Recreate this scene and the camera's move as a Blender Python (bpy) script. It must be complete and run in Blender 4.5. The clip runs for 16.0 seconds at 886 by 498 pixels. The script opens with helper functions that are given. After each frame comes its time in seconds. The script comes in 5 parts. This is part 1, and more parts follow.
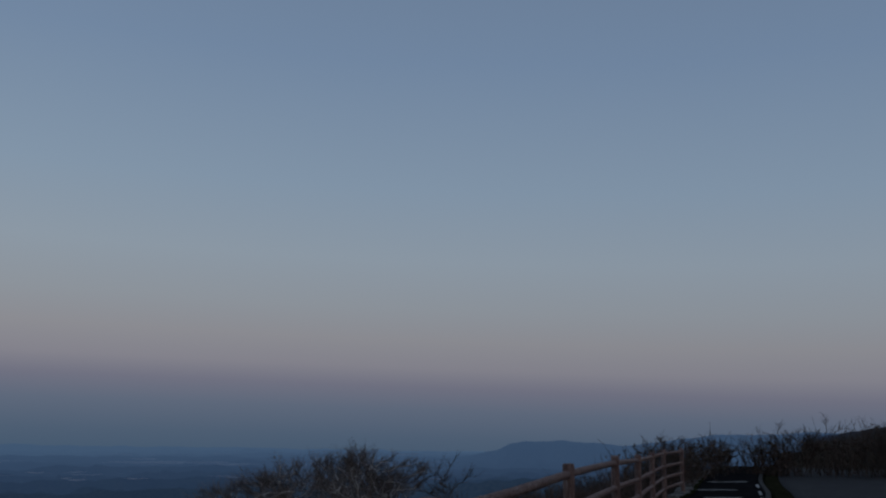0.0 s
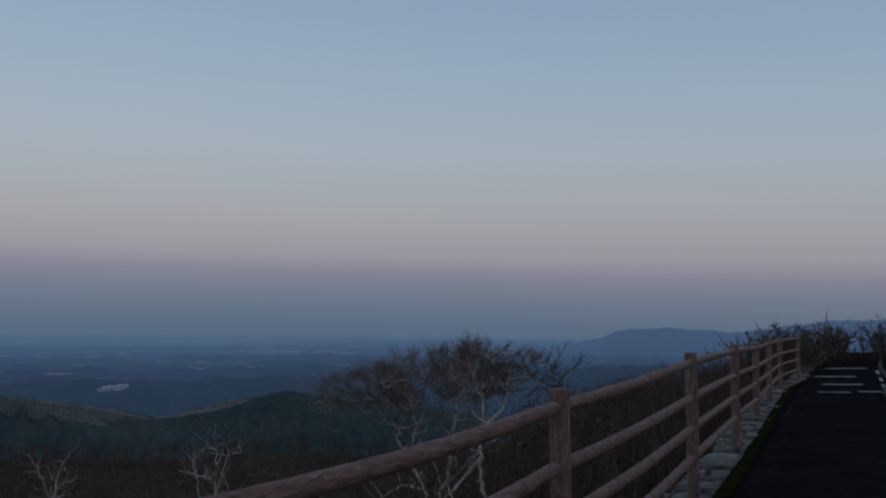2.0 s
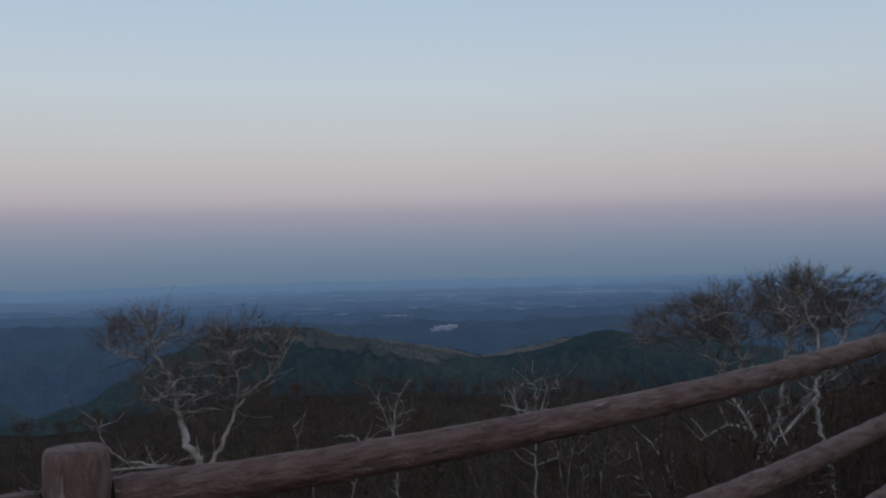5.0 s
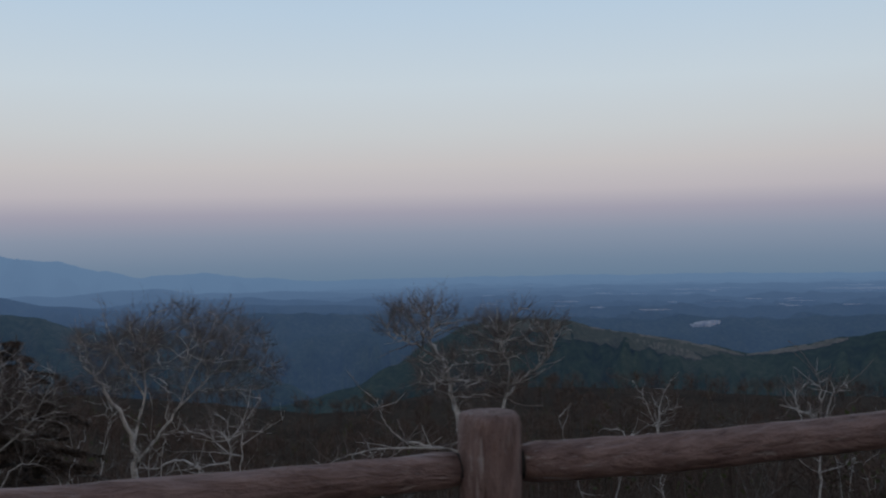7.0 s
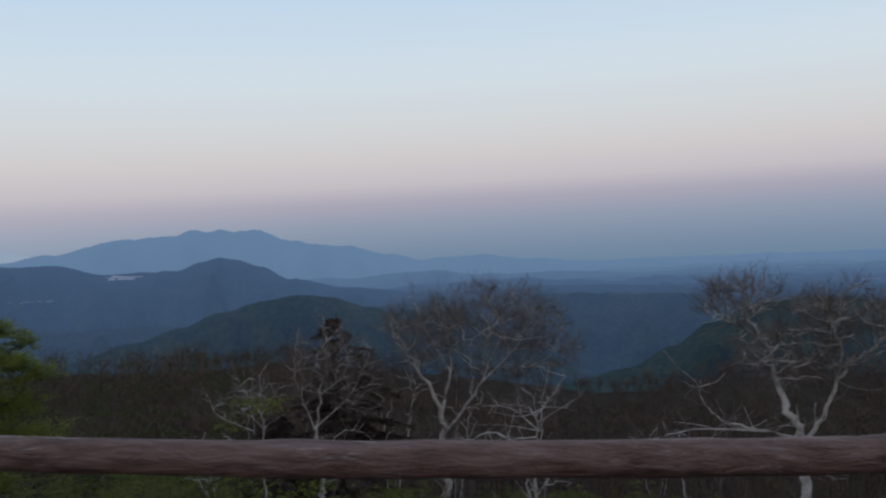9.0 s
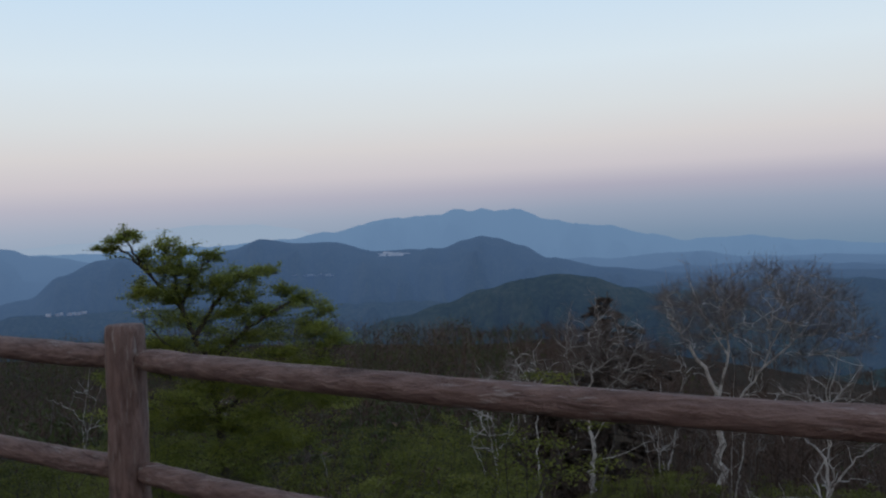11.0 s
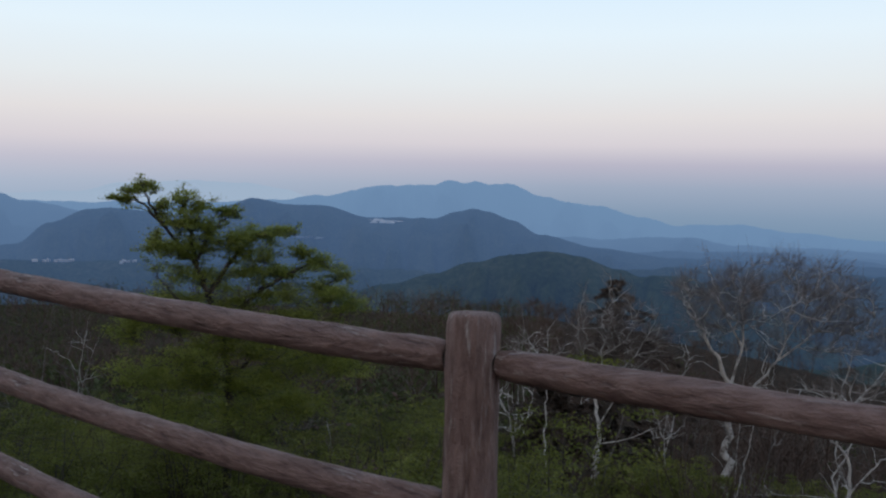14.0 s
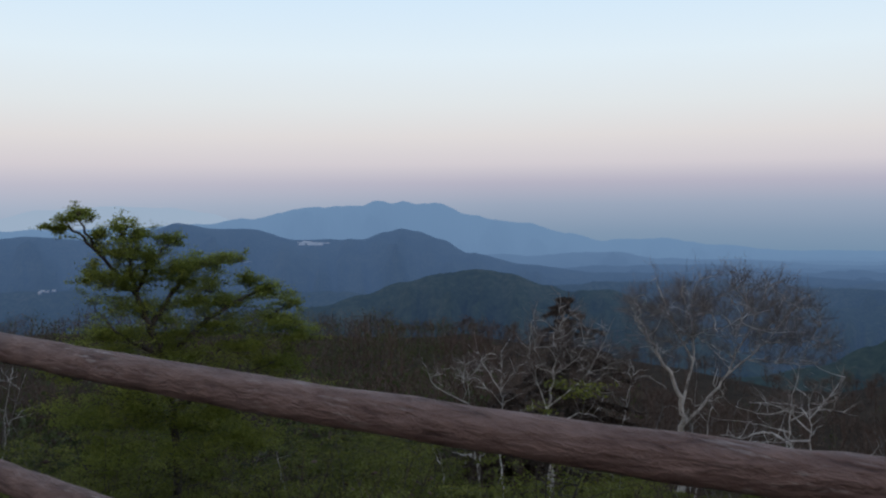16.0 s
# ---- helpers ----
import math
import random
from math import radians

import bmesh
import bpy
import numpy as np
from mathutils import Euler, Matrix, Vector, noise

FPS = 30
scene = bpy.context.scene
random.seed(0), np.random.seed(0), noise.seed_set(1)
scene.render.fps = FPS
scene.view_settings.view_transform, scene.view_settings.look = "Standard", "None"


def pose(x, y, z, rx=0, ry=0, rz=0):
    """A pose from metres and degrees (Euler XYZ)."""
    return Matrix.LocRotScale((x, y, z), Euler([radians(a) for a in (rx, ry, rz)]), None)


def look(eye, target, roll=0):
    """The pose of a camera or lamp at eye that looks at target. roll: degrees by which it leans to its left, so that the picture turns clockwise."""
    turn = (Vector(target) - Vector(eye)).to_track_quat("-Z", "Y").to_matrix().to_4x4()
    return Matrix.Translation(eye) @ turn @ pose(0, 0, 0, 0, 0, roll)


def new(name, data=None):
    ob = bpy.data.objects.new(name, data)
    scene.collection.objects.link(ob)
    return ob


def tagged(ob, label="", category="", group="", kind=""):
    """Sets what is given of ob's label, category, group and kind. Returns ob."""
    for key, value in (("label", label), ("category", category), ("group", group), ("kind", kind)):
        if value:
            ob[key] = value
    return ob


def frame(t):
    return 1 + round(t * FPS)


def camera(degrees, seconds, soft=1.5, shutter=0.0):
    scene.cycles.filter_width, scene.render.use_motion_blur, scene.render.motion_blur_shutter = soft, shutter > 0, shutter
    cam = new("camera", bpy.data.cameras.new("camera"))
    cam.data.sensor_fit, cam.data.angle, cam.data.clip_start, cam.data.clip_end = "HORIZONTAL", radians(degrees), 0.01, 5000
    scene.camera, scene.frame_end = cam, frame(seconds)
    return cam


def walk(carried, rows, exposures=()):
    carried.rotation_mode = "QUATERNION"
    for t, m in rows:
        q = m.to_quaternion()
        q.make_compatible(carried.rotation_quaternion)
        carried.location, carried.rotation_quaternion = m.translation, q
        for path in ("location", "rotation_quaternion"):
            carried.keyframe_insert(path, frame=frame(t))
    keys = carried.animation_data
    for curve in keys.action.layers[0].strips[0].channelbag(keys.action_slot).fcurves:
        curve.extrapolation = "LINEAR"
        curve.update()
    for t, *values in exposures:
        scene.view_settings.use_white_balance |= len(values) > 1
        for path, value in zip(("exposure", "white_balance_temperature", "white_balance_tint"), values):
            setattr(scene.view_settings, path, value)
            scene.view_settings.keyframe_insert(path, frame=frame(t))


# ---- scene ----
cam = camera(52.0, 16.0, soft=2.2, shutter=0.2)
# seconds, place in metres, heading to the left of +y, tilt up, lean to the right
PATH = [
    (0, 1.469, 8.737, 1.474, 11.90, 11.55, -0.50),
    (0.5, 1.459, 8.757, 1.474, 12.75, 8.65, -0.55),
    (1, 1.439, 8.767, 1.474, 14.60, 6.32, -0.55),
    (1.5, 1.392, 8.781, 1.490, 16.45, 5.05, -0.11),
    (2, 1.333, 8.802, 1.488, 18.34, 4.67, 0.04),
    (2.5, 1.260, 8.830, 1.467, 21.27, 3.77, 1.26),
    (3, 1.205, 8.876, 1.451, 24.64, 2.89, 2.05),
    (5.5, 1.182, 9.315, 1.376, 41.62, 0.49, 1.31),
    (6, 1.127, 9.291, 1.371, 45.55, -0.09, 1.29),
    (6.5, 1.068, 9.247, 1.364, 50.13, 0.73, 2.12),
    (7, 0.981, 9.142, 1.353, 54.12, 1.16, 1.34),
    (7.5, 0.878, 8.987, 1.342, 57.43, 1.05, 1.80),
    (8, 0.806, 8.805, 1.332, 60.19, 0.79, 1.40),
    (8.5, 0.768, 8.596, 1.343, 63.91, 0.69, 2.86),
    (9, 0.785, 8.419, 1.369, 71.30, 0.42, 2.34),
    (9.5, 0.832, 8.268, 1.378, 78.52, -0.20, 1.60),
    (12, 0.586, 7.722, 1.343, 89.35, -0.55, 1.14),
    (12.5, 0.461, 7.592, 1.337, 90.18, -1.04, 0.44),
    (13, 0.336, 7.393, 1.339, 86.81, -1.69, 0.06),
    (13.5, 0.201, 7.211, 1.36, 87.33, -1.67, -0.12),
    (14, 0.051, 7.050, 1.359, 86.95, -2.17, -1.95),
    (14.5, -0.125, 6.863, 1.374, 82.61, -2.13, -1.08),
    (15, -0.318, 6.681, 1.376, 81.66, -1.58, -0.71),
    (15.5, -0.499, 6.569, 1.368, 82.53, -1.22, -1.37),
    (16, -0.682, 6.462, 1.383, 82.50, -0.83, -0.50),
]
rows = [(t, pose(x, y, z, 90 + p, 0, h) @ pose(0, 0, 0, 0, 0, -r)) for t, x, y, z, h, p, r in PATH]
EXPOSURES = [(0, -1.24, 5850, 10), (0.5, -1.09, 5900, 10), (1.0, -0.94, 5960, 10), (1.5, -0.83, 6010, 10), (2.5, -0.70, 6100, 10), (3.0, -0.60, 6150, 10),
             (5.5, -0.23, 6350, 10), (6.0, -0.15, 6350, 10), (7.0, -0.22, 6350, 10), (9.0, -0.04, 6330, 10), (12.0, 0.12, 6330, 9), (14.0, 0.27, 6330, 9), (14.5, 0.27, 6330, 9), (15.5, 0.2, 6350, 9), (16.0, 0.2, 6350, 9)]
walk(cam, rows, EXPOSURES)

# ---------------------------------------------------------------- sky and light
EYE = Vector((0.8, 8.6, 1.4))


def bearing(deg):
    a = radians(deg)
    return Vector((-math.sin(a), math.cos(a), 0))


class Nodes:
    """Short hand for node trees."""

    def __init__(self, tree):
        self.t = tree
        tree.nodes.clear()

    def n(self, kind, **values):
        node = self.t.nodes.new(kind)
        for k, v in values.items():
            if k.startswith("i_"):
                node.inputs[k[2:].replace("_", " ")].default_value = v
            else:
                setattr(node, k, v)
        return node

    def link(self, a, b):
        self.t.links.new(a, b)

    def math(self, op, a, b=0.0, clamp=False):
        m = self.n("ShaderNodeMath", operation=op, use_clamp=clamp)
        for i, v in enumerate((a, b)):
            if isinstance(v, (int, float)):
                m.inputs[i].default_value = v
            else:
                self.link(v, m.inputs[i])
        return m.outputs[0]

    def ramp(self, fac, stops, interp="LINEAR"):
        r = self.n("ShaderNodeValToRGB")
        r.color_ramp.interpolation = interp
        e = r.color_ramp.elements
        while len(e) < len(stops):
            e.new(0.5)
        for el, (p, c) in zip(e, stops):
            el.position, el.color = p, (*c, 1)
        self.link(fac, r.inputs[0])
        return r.outputs[0]

    def mix(self, fac, a, b, blend="MIX"):
        m = self.n("ShaderNodeMix", data_type="RGBA", blend_type=blend)
        for sock, v in ((m.inputs[0], fac), (m.inputs[6], a), (m.inputs[7], b)):
            if isinstance(v, (int, float)):
                sock.default_value = v
            elif isinstance(v, tuple):
                sock.default_value = (*v, 1)
            else:
                self.link(v, sock)
        return m.outputs[2]

    def noise(self, vec, scale, detail=4.0, rough=0.55, **kw):
        q = self.n("ShaderNodeTexNoise", **kw)
        q.inputs["Scale"].default_value, q.inputs["Detail"].default_value, q.inputs["Roughness"].default_value = scale, detail, rough
        if vec is not None:
            self.link(vec, q.inputs["Vector"])
        return q.outputs["Fac"]


SUNSET = bearing(238)          # the sun has set behind the camera

world = bpy.data.worlds.new("dusk_sky")
scene.world = world
world.use_nodes = True
k = Nodes(world.node_tree)
co = k.n("ShaderNodeTexCoord")
sep = k.n("ShaderNodeSeparateXYZ")
k.link(co.outputs["Generated"], sep.inputs[0])
up = k.math("ARCSINE", sep.outputs[2])
up = k.math("MULTIPLY", up, 57.2958)                      # degrees above the horizon
# the arch of the earth's shadow is highest opposite the sunset
dot = k.n("ShaderNodeVectorMath", operation="DOT_PRODUCT")
k.link(co.outputs["Generated"], dot.inputs[0])
dot.inputs[1].default_value = -SUNSET
facing = dot.outputs["Value"]
lift = k.math("MULTIPLY", k.math("SUBTRACT", 1.0, facing), 2.3)
e = k.math("ADD", k.math("ADD", up, lift), 1.05)
fac = k.math("DIVIDE", k.math("ADD", e, 5.0), 50.0, clamp=True)
P = lambda d: (d + 5.0) / 50.0
HIGH = [(P(5.8), (0.575, 0.528, 0.552)), (P(7.5), (0.652, 0.613, 0.603)), (P(9.5), (0.665, 0.685, 0.69)), (P(12.5), (0.66, 0.74, 0.79)),
        (P(17), (0.565, 0.70, 0.825)), (P(25), (0.425, 0.565, 0.755)), (P(45), (0.27, 0.35, 0.48))]
middle = k.ramp(fac, [(P(-2), (0.13, 0.22, 0.32)), (P(0.0), (0.145, 0.225, 0.325)), (P(1.5), (0.195, 0.265, 0.362)), (P(3.2), (0.285, 0.33, 0.42)), (P(4.6), (0.41, 0.392, 0.465))] + HIGH)
flank = k.ramp(fac, [(P(-2), (0.25, 0.35, 0.48)), (P(0.0), (0.30, 0.40, 0.53)), (P(1.5), (0.36, 0.45, 0.565)), (P(3.2), (0.45, 0.49, 0.575)), (P(4.6), (0.525, 0.515, 0.57))] + HIGH)
turn = k.n("ShaderNodeVectorMath", operation="DOT_PRODUCT")
k.link(co.outputs["Generated"], turn.inputs[0])
turn.inputs[1].default_value = bearing(132)
arch = k.mix(k.math("MULTIPLY", k.math("SUBTRACT", turn.outputs["Value"], 0.6), 1.1, clamp=True), middle, flank)
# the sky dims a little towards the north
north = k.n("ShaderNodeVectorMath", operation="DOT_PRODUCT")
k.link(co.outputs["Generated"], north.inputs[0])
north.inputs[1].default_value = bearing(-25)
dim = k.math("MULTIPLY", k.math("SUBTRACT", north.outputs["Value"], 0.45), 1.8, clamp=True)
arch = k.mix(dim, arch, k.mix(1.0, arch, (0.93, 0.935, 0.945), "MULTIPLY"))
# afterglow on the sunset side
glow_fac = k.math("MULTIPLY", k.math("SUBTRACT", 0.0, facing), 1.0, clamp=True)
glow = k.ramp(k.math("DIVIDE", up, 60.0, clamp=True), [(0.0, (0.95, 0.55, 0.34)), (0.12, (0.85, 0.62, 0.46)), (0.35, (0.52, 0.50, 0.52)), (1.0, (0.27, 0.35, 0.48))])
sky = k.mix(glow_fac, arch, glow)
bg = k.n("ShaderNodeBackground")
bg.inputs["Strength"].default_value = 1.0
k.link(sky, bg.inputs[0])
k.link(bg.outputs[0], k.n("ShaderNodeOutputWorld").inputs[0])

lamp = bpy.data.lights.new("afterglow", "SUN")
lamp.energy, lamp.angle, lamp.color = 0.16, radians(70), (1.0, 0.86, 0.76)
sun = new("afterglow", lamp)
sun.matrix_basis = look(SUNSET * 50 + Vector((0, 0, 28)), (0, 0, 0))

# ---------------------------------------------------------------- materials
# painted haze colours for the far materials, near and far end
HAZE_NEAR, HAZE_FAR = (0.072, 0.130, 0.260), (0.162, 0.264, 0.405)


def surface(name, colors, scale=4.0, rough=0.85, bump=0.3, bump_scale=None, stretch=(1, 1, 1), fine=0.35, space="Object", per_object=0.0, distance=False, air=2400.0, haze=HAZE_FAR, island=0.0, spec=0.3, stain=None, metres=0.02, thin=0.0):
    """A matt material with variation at two scales. distance: haze is painted on as emission that grows with distance
    from the lookout.
    """
    m = bpy.data.materials.new(name)
    m.use_nodes = True
    q = Nodes(m.node_tree)
    tc = q.n("ShaderNodeTexCoord")
    mp = q.n("ShaderNodeMapping")
    mp.inputs["Scale"].default_value = stretch
    if space == "World":
        geo = q.n("ShaderNodeNewGeometry")
        q.link(geo.outputs["Position"], mp.inputs[0])
    else:
        q.link(tc.outputs[space], mp.inputs[0])
    big = q.noise(mp.outputs[0], scale, 5, 0.6)
    small = q.noise(mp.outputs[0], scale * 9, 3, 0.6)
    f = q.math("ADD", q.math("MULTIPLY", big, 1 - fine), q.math("MULTIPLY", small, fine))
    n = len(colors)
    col = q.ramp(f, [(0.32 + 0.36 * i / max(1, n - 1), c) for i, c in enumerate(colors)])
    if stain:
        s = q.noise(mp.outputs[0], scale * 0.37, 6, 0.7)
        amount = q.ramp(s, [(0.52, (0, 0, 0)), (0.66, (1, 1, 1))])
        col = q.mix(amount, col, stain)
    if per_object or island:
        if per_object:
            rnd = q.n("ShaderNodeObjectInfo").outputs["Random"]
        else:
            rnd = q.n("ShaderNodeNewGeometry").outputs["Random Per Island"]
        amount = per_object or island
        v = q.math("ADD", q.math("MULTIPLY", rnd, 2 * amount), 1 - amount)
        hsv = q.n("ShaderNodeHueSaturation")
        q.link(v, hsv.inputs["Value"])
        q.link(col, hsv.inputs["Color"])
        col = hsv.outputs[0]
    b = q.n("ShaderNodeBsdfPrincipled")
    q.link(col, b.inputs["Base Color"])
    b.inputs["Roughness"].default_value = rough
    b.inputs["Specular IOR Level"].default_value = spec
    if bump:
        bp = q.n("ShaderNodeBump")
        bp.inputs["Strength"].default_value, bp.inputs["Distance"].default_value = bump, metres
        q.link(q.noise(mp.outputs[0], bump_scale or scale * 5, 5, 0.65), bp.inputs["Height"])
        q.link(bp.outputs[0], b.inputs["Normal"])
    shader = b.outputs[0]
    if thin:
        tr = q.n("ShaderNodeBsdfTranslucent")
        q.link(col, tr.inputs[0])
        ms = q.n("ShaderNodeMixShader")
        ms.inputs[0].default_value = thin
        q.link(shader, ms.inputs[1])
        q.link(tr.outputs[0], ms.inputs[2])
        shader = ms.outputs[0]
    # haze put into the material: emission blended over the shader by distance from EYE
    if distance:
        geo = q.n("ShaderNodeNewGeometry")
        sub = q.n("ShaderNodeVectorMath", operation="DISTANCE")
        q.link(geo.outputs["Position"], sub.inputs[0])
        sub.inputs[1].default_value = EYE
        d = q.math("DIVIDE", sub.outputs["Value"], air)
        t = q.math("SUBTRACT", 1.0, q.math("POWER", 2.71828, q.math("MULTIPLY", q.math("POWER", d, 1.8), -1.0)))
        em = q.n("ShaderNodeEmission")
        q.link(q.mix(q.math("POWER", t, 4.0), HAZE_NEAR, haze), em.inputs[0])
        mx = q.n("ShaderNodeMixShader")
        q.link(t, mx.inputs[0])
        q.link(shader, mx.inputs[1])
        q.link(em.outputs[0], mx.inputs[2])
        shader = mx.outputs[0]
    q.link(shader, q.n("ShaderNodeOutputMaterial").inputs[0])
    return m


M_FOREST = surface("hazed_far_forest", [(0.013, 0.021, 0.009), (0.036, 0.050, 0.022), (0.078, 0.083, 0.045)], scale=0.014, space="World", distance=True, fine=0.5, bump=0.0, spec=0.0)
M_MEADOW_HILL = surface("hazed_forest_and_dry_meadow", [(0.013, 0.021, 0.009), (0.036, 0.050, 0.022), (0.078, 0.083, 0.045)], scale=0.014, space="World", distance=True, fine=0.5, bump=0.0, spec=0.0)
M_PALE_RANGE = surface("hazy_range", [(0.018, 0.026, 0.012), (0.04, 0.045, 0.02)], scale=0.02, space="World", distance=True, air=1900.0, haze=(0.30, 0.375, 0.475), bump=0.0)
M_PLAIN = surface("hazed_plain_and_slope", [(0.030, 0.024, 0.017), (0.050, 0.039, 0.028), (0.074, 0.058, 0.042)], scale=0.05, space="World", distance=True, fine=0.5, bump=0.4, bump_scale=1.2, metres=0.3, spec=0.0)
# fields, meadows and roofs: their own colours, with distance haze painted over them
M_FIELD = surface("hazed_pale_field", [(0.42, 0.39, 0.35), (0.62, 0.58, 0.52)], scale=0.02, space="World", distance=True, bump=0.0)
M_DRY = surface("hazed_dry_meadow_grass", [(0.07, 0.066, 0.04), (0.15, 0.13, 0.092), (0.235, 0.20, 0.15)], scale=0.035, space="World", distance=True, fine=0.55, bump=0.0, spec=0.0)
M_OLIVE = surface("hazed_olive_meadow_grass", [(0.045, 0.052, 0.028), (0.085, 0.083, 0.05), (0.135, 0.12, 0.08)], scale=0.03, space="World", distance=True, fine=0.55, bump=0.0, spec=0.0)
M_PALE = surface("hazed_bare_pale_ground", [(0.6, 0.57, 0.53), (0.8, 0.77, 0.72)], scale=0.02, space="World", distance=True, bump=0.0)
M_ROOF = surface("hazed_pale_roofs", [(0.36, 0.35, 0.34), (0.6, 0.58, 0.56)], scale=0.05, space="World", distance=True, bump=0.0, per_object=0.2)
M_ASPHALT = surface("dark_asphalt", [(0.010, 0.010, 0.011), (0.015, 0.015, 0.0165), (0.024, 0.024, 0.025)], scale=1.3, rough=0.96, bump=0.5, bump_scale=180, fine=0.5, metres=0.004, spec=0.0)
M_ROAD = surface("worn_road_asphalt", [(0.03, 0.03, 0.033), (0.045, 0.045, 0.048), (0.065, 0.065, 0.066)], scale=0.9, rough=0.95, bump=0.5, bump_scale=150, fine=0.5, metres=0.004, spec=0.1)
M_PAINT = surface("road_paint", [(0.24, 0.24, 0.23), (0.40, 0.40, 0.385)], scale=6, rough=0.7, bump=0.2, stain=(0.10, 0.10, 0.10))
M_KERB = surface("concrete_kerb", [(0.032, 0.031, 0.030), (0.058, 0.056, 0.053)], scale=3, spec=0.1, bump=0.4, bump_scale=60, metres=0.004, per_object=0.12)
M_STONE = surface("pale_stone", [(0.04, 0.04, 0.038), (0.11, 0.107, 0.10), (0.23, 0.222, 0.21), (0.40, 0.385, 0.365)], scale=4.5, spec=0.1, bump=0.9, bump_scale=9, per_object=0.22, stain=(0.045, 0.048, 0.036), metres=0.03)
M_MOSS = surface("moss", [(0.009, 0.010, 0.005), (0.018, 0.020, 0.008), (0.034, 0.034, 0.014)], scale=5, spec=0.0, bump=0.8, bump_scale=60, metres=0.02)
M_GRASS = surface("verge_grass", [(0.011, 0.012, 0.007), (0.022, 0.022, 0.012), (0.038, 0.033, 0.02)], scale=2, spec=0.0, bump=0.6, bump_scale=40, island=0.3)
M_BIRCH = surface("birch_bark", [(0.20, 0.18, 0.165), (0.50, 0.47, 0.44), (0.72, 0.69, 0.65)], scale=5.0, stain=(0.17, 0.15, 0.135), bump=0.5, bump_scale=18, metres=0.02)
M_TWIG = surface("bare_twigs", [(0.14, 0.115, 0.105), (0.245, 0.207, 0.188)], scale=0.8, spec=0.1, bump=0.0, island=0.35)
M_TWIG_DARK = surface("dark_bare_twigs", [(0.06, 0.042, 0.034), (0.11, 0.08, 0.066)], scale=0.8, spec=0.1, bump=0.0, island=0.35)
M_BARK = surface("dark_bark", [(0.03, 0.026, 0.022), (0.07, 0.06, 0.05), (0.12, 0.105, 0.09)], scale=4, bump=0.8, bump_scale=20, metres=0.03)
M_GREYBARK = surface("grey_bark", [(0.075, 0.065, 0.058), (0.14, 0.125, 0.112), (0.22, 0.20, 0.18)], scale=3, bump=0.6, bump_scale=20, metres=0.02)
M_OAKLEAF = surface("young_oak_leaves", [(0.145, 0.170, 0.036), (0.24, 0.27, 0.056), (0.34, 0.365, 0.088)], scale=0.9, bump=0.0, island=0.25, rough=0.6, thin=0.55)
M_BUSHLEAF = surface("spring_bush_leaves", [(0.068, 0.080, 0.018), (0.155, 0.168, 0.035), (0.265, 0.27, 0.064)], scale=0.32, bump=0.0, island=0.14, rough=0.65, thin=0.4)
M_FARLEAF = surface("far_spring_leaves", [(0.035, 0.046, 0.018), (0.066, 0.078, 0.028), (0.105, 0.108, 0.045)], scale=0.08, bump=0.0, island=0.2, rough=0.7, thin=0.3)
M_NEEDLE = surface("dark_conifer_needles", [(0.034, 0.025, 0.020), (0.066, 0.049, 0.039), (0.105, 0.078, 0.062)], scale=1.2, bump=0.0, island=0.4, rough=0.8)
M_SCRUB = surface("brown_scrub", [(0.062, 0.044, 0.036), (0.10, 0.072, 0.059), (0.14, 0.104, 0.086)], scale=0.5, spec=0.05, bump=0.0, island=0.4)


def log_material():
    """Cement cast and painted as brown logs, with long bark ridges and pale scuffs."""
    m = bpy.data.materials.new("imitation_log_concrete")
    m.use_nodes = True
    q = Nodes(m.node_tree)
    tc = q.n("ShaderNodeTexCoord")
    mp = q.n("ShaderNodeMapping")
    mp.inputs["Scale"].default_value = (1.0, 1.0, 0.24)
    q.link(tc.outputs["Object"], mp.inputs[0])
    ridge = q.noise(mp.outputs[0], 56, 5, 0.66, noise_dimensions="3D")
    ridge.node.inputs["Distortion"].default_value = 0.3
    blotch = q.noise(tc.outputs["Object"], 6, 5, 0.65)
    grit = q.noise(tc.outputs["Object"], 220, 2, 0.6)
    f = q.math("ADD", q.math("MULTIPLY", ridge, 0.7), q.math("MULTIPLY", blotch, 0.3))
    col = q.ramp(f, [(0.34, (0.075, 0.043, 0.036)), (0.42, (0.160, 0.099, 0.084)), (0.52, (0.222, 0.144, 0.124)), (0.66, (0.30, 0.207, 0.182))])
    mp2 = q.n("ShaderNodeMapping")
    mp2.inputs["Scale"].default_value = (1.0, 1.0, 0.12)
    q.link(tc.outputs["Object"], mp2.inputs[0])
    scuff = q.noise(mp2.outputs[0], 90, 4, 0.65)
    worn = q.noise(tc.outputs["Object"], 2.2, 3, 0.5)
    amount = q.math("MULTIPLY", q.ramp(scuff, [(0.57, (0, 0, 0)), (0.65, (0.95, 0.95, 0.95))]), q.ramp(worn, [(0.44, (0, 0, 0)), (0.58, (0.75, 0.75, 0.75))]))
    col = q.mix(amount, col, (0.46, 0.42, 0.40))
    b = q.n("ShaderNodeBsdfPrincipled")
    q.link(col, b.inputs["Base Color"])
    b.inputs["Roughness"].default_value, b.inputs["Specular IOR Level"].default_value = 0.72, 0.35
    bp = q.n("ShaderNodeBump")
    bp.inputs["Strength"].default_value, bp.inputs["Distance"].default_value = 1.0, 0.02
    q.link(q.math("ADD", ridge, q.math("MULTIPLY", grit, 0.15)), bp.inputs["Height"])
    q.link(bp.outputs[0], b.inputs["Normal"])
    q.link(b.outputs[0], q.n("ShaderNodeOutputMaterial").inputs[0])
    return m


M_LOG = log_material()
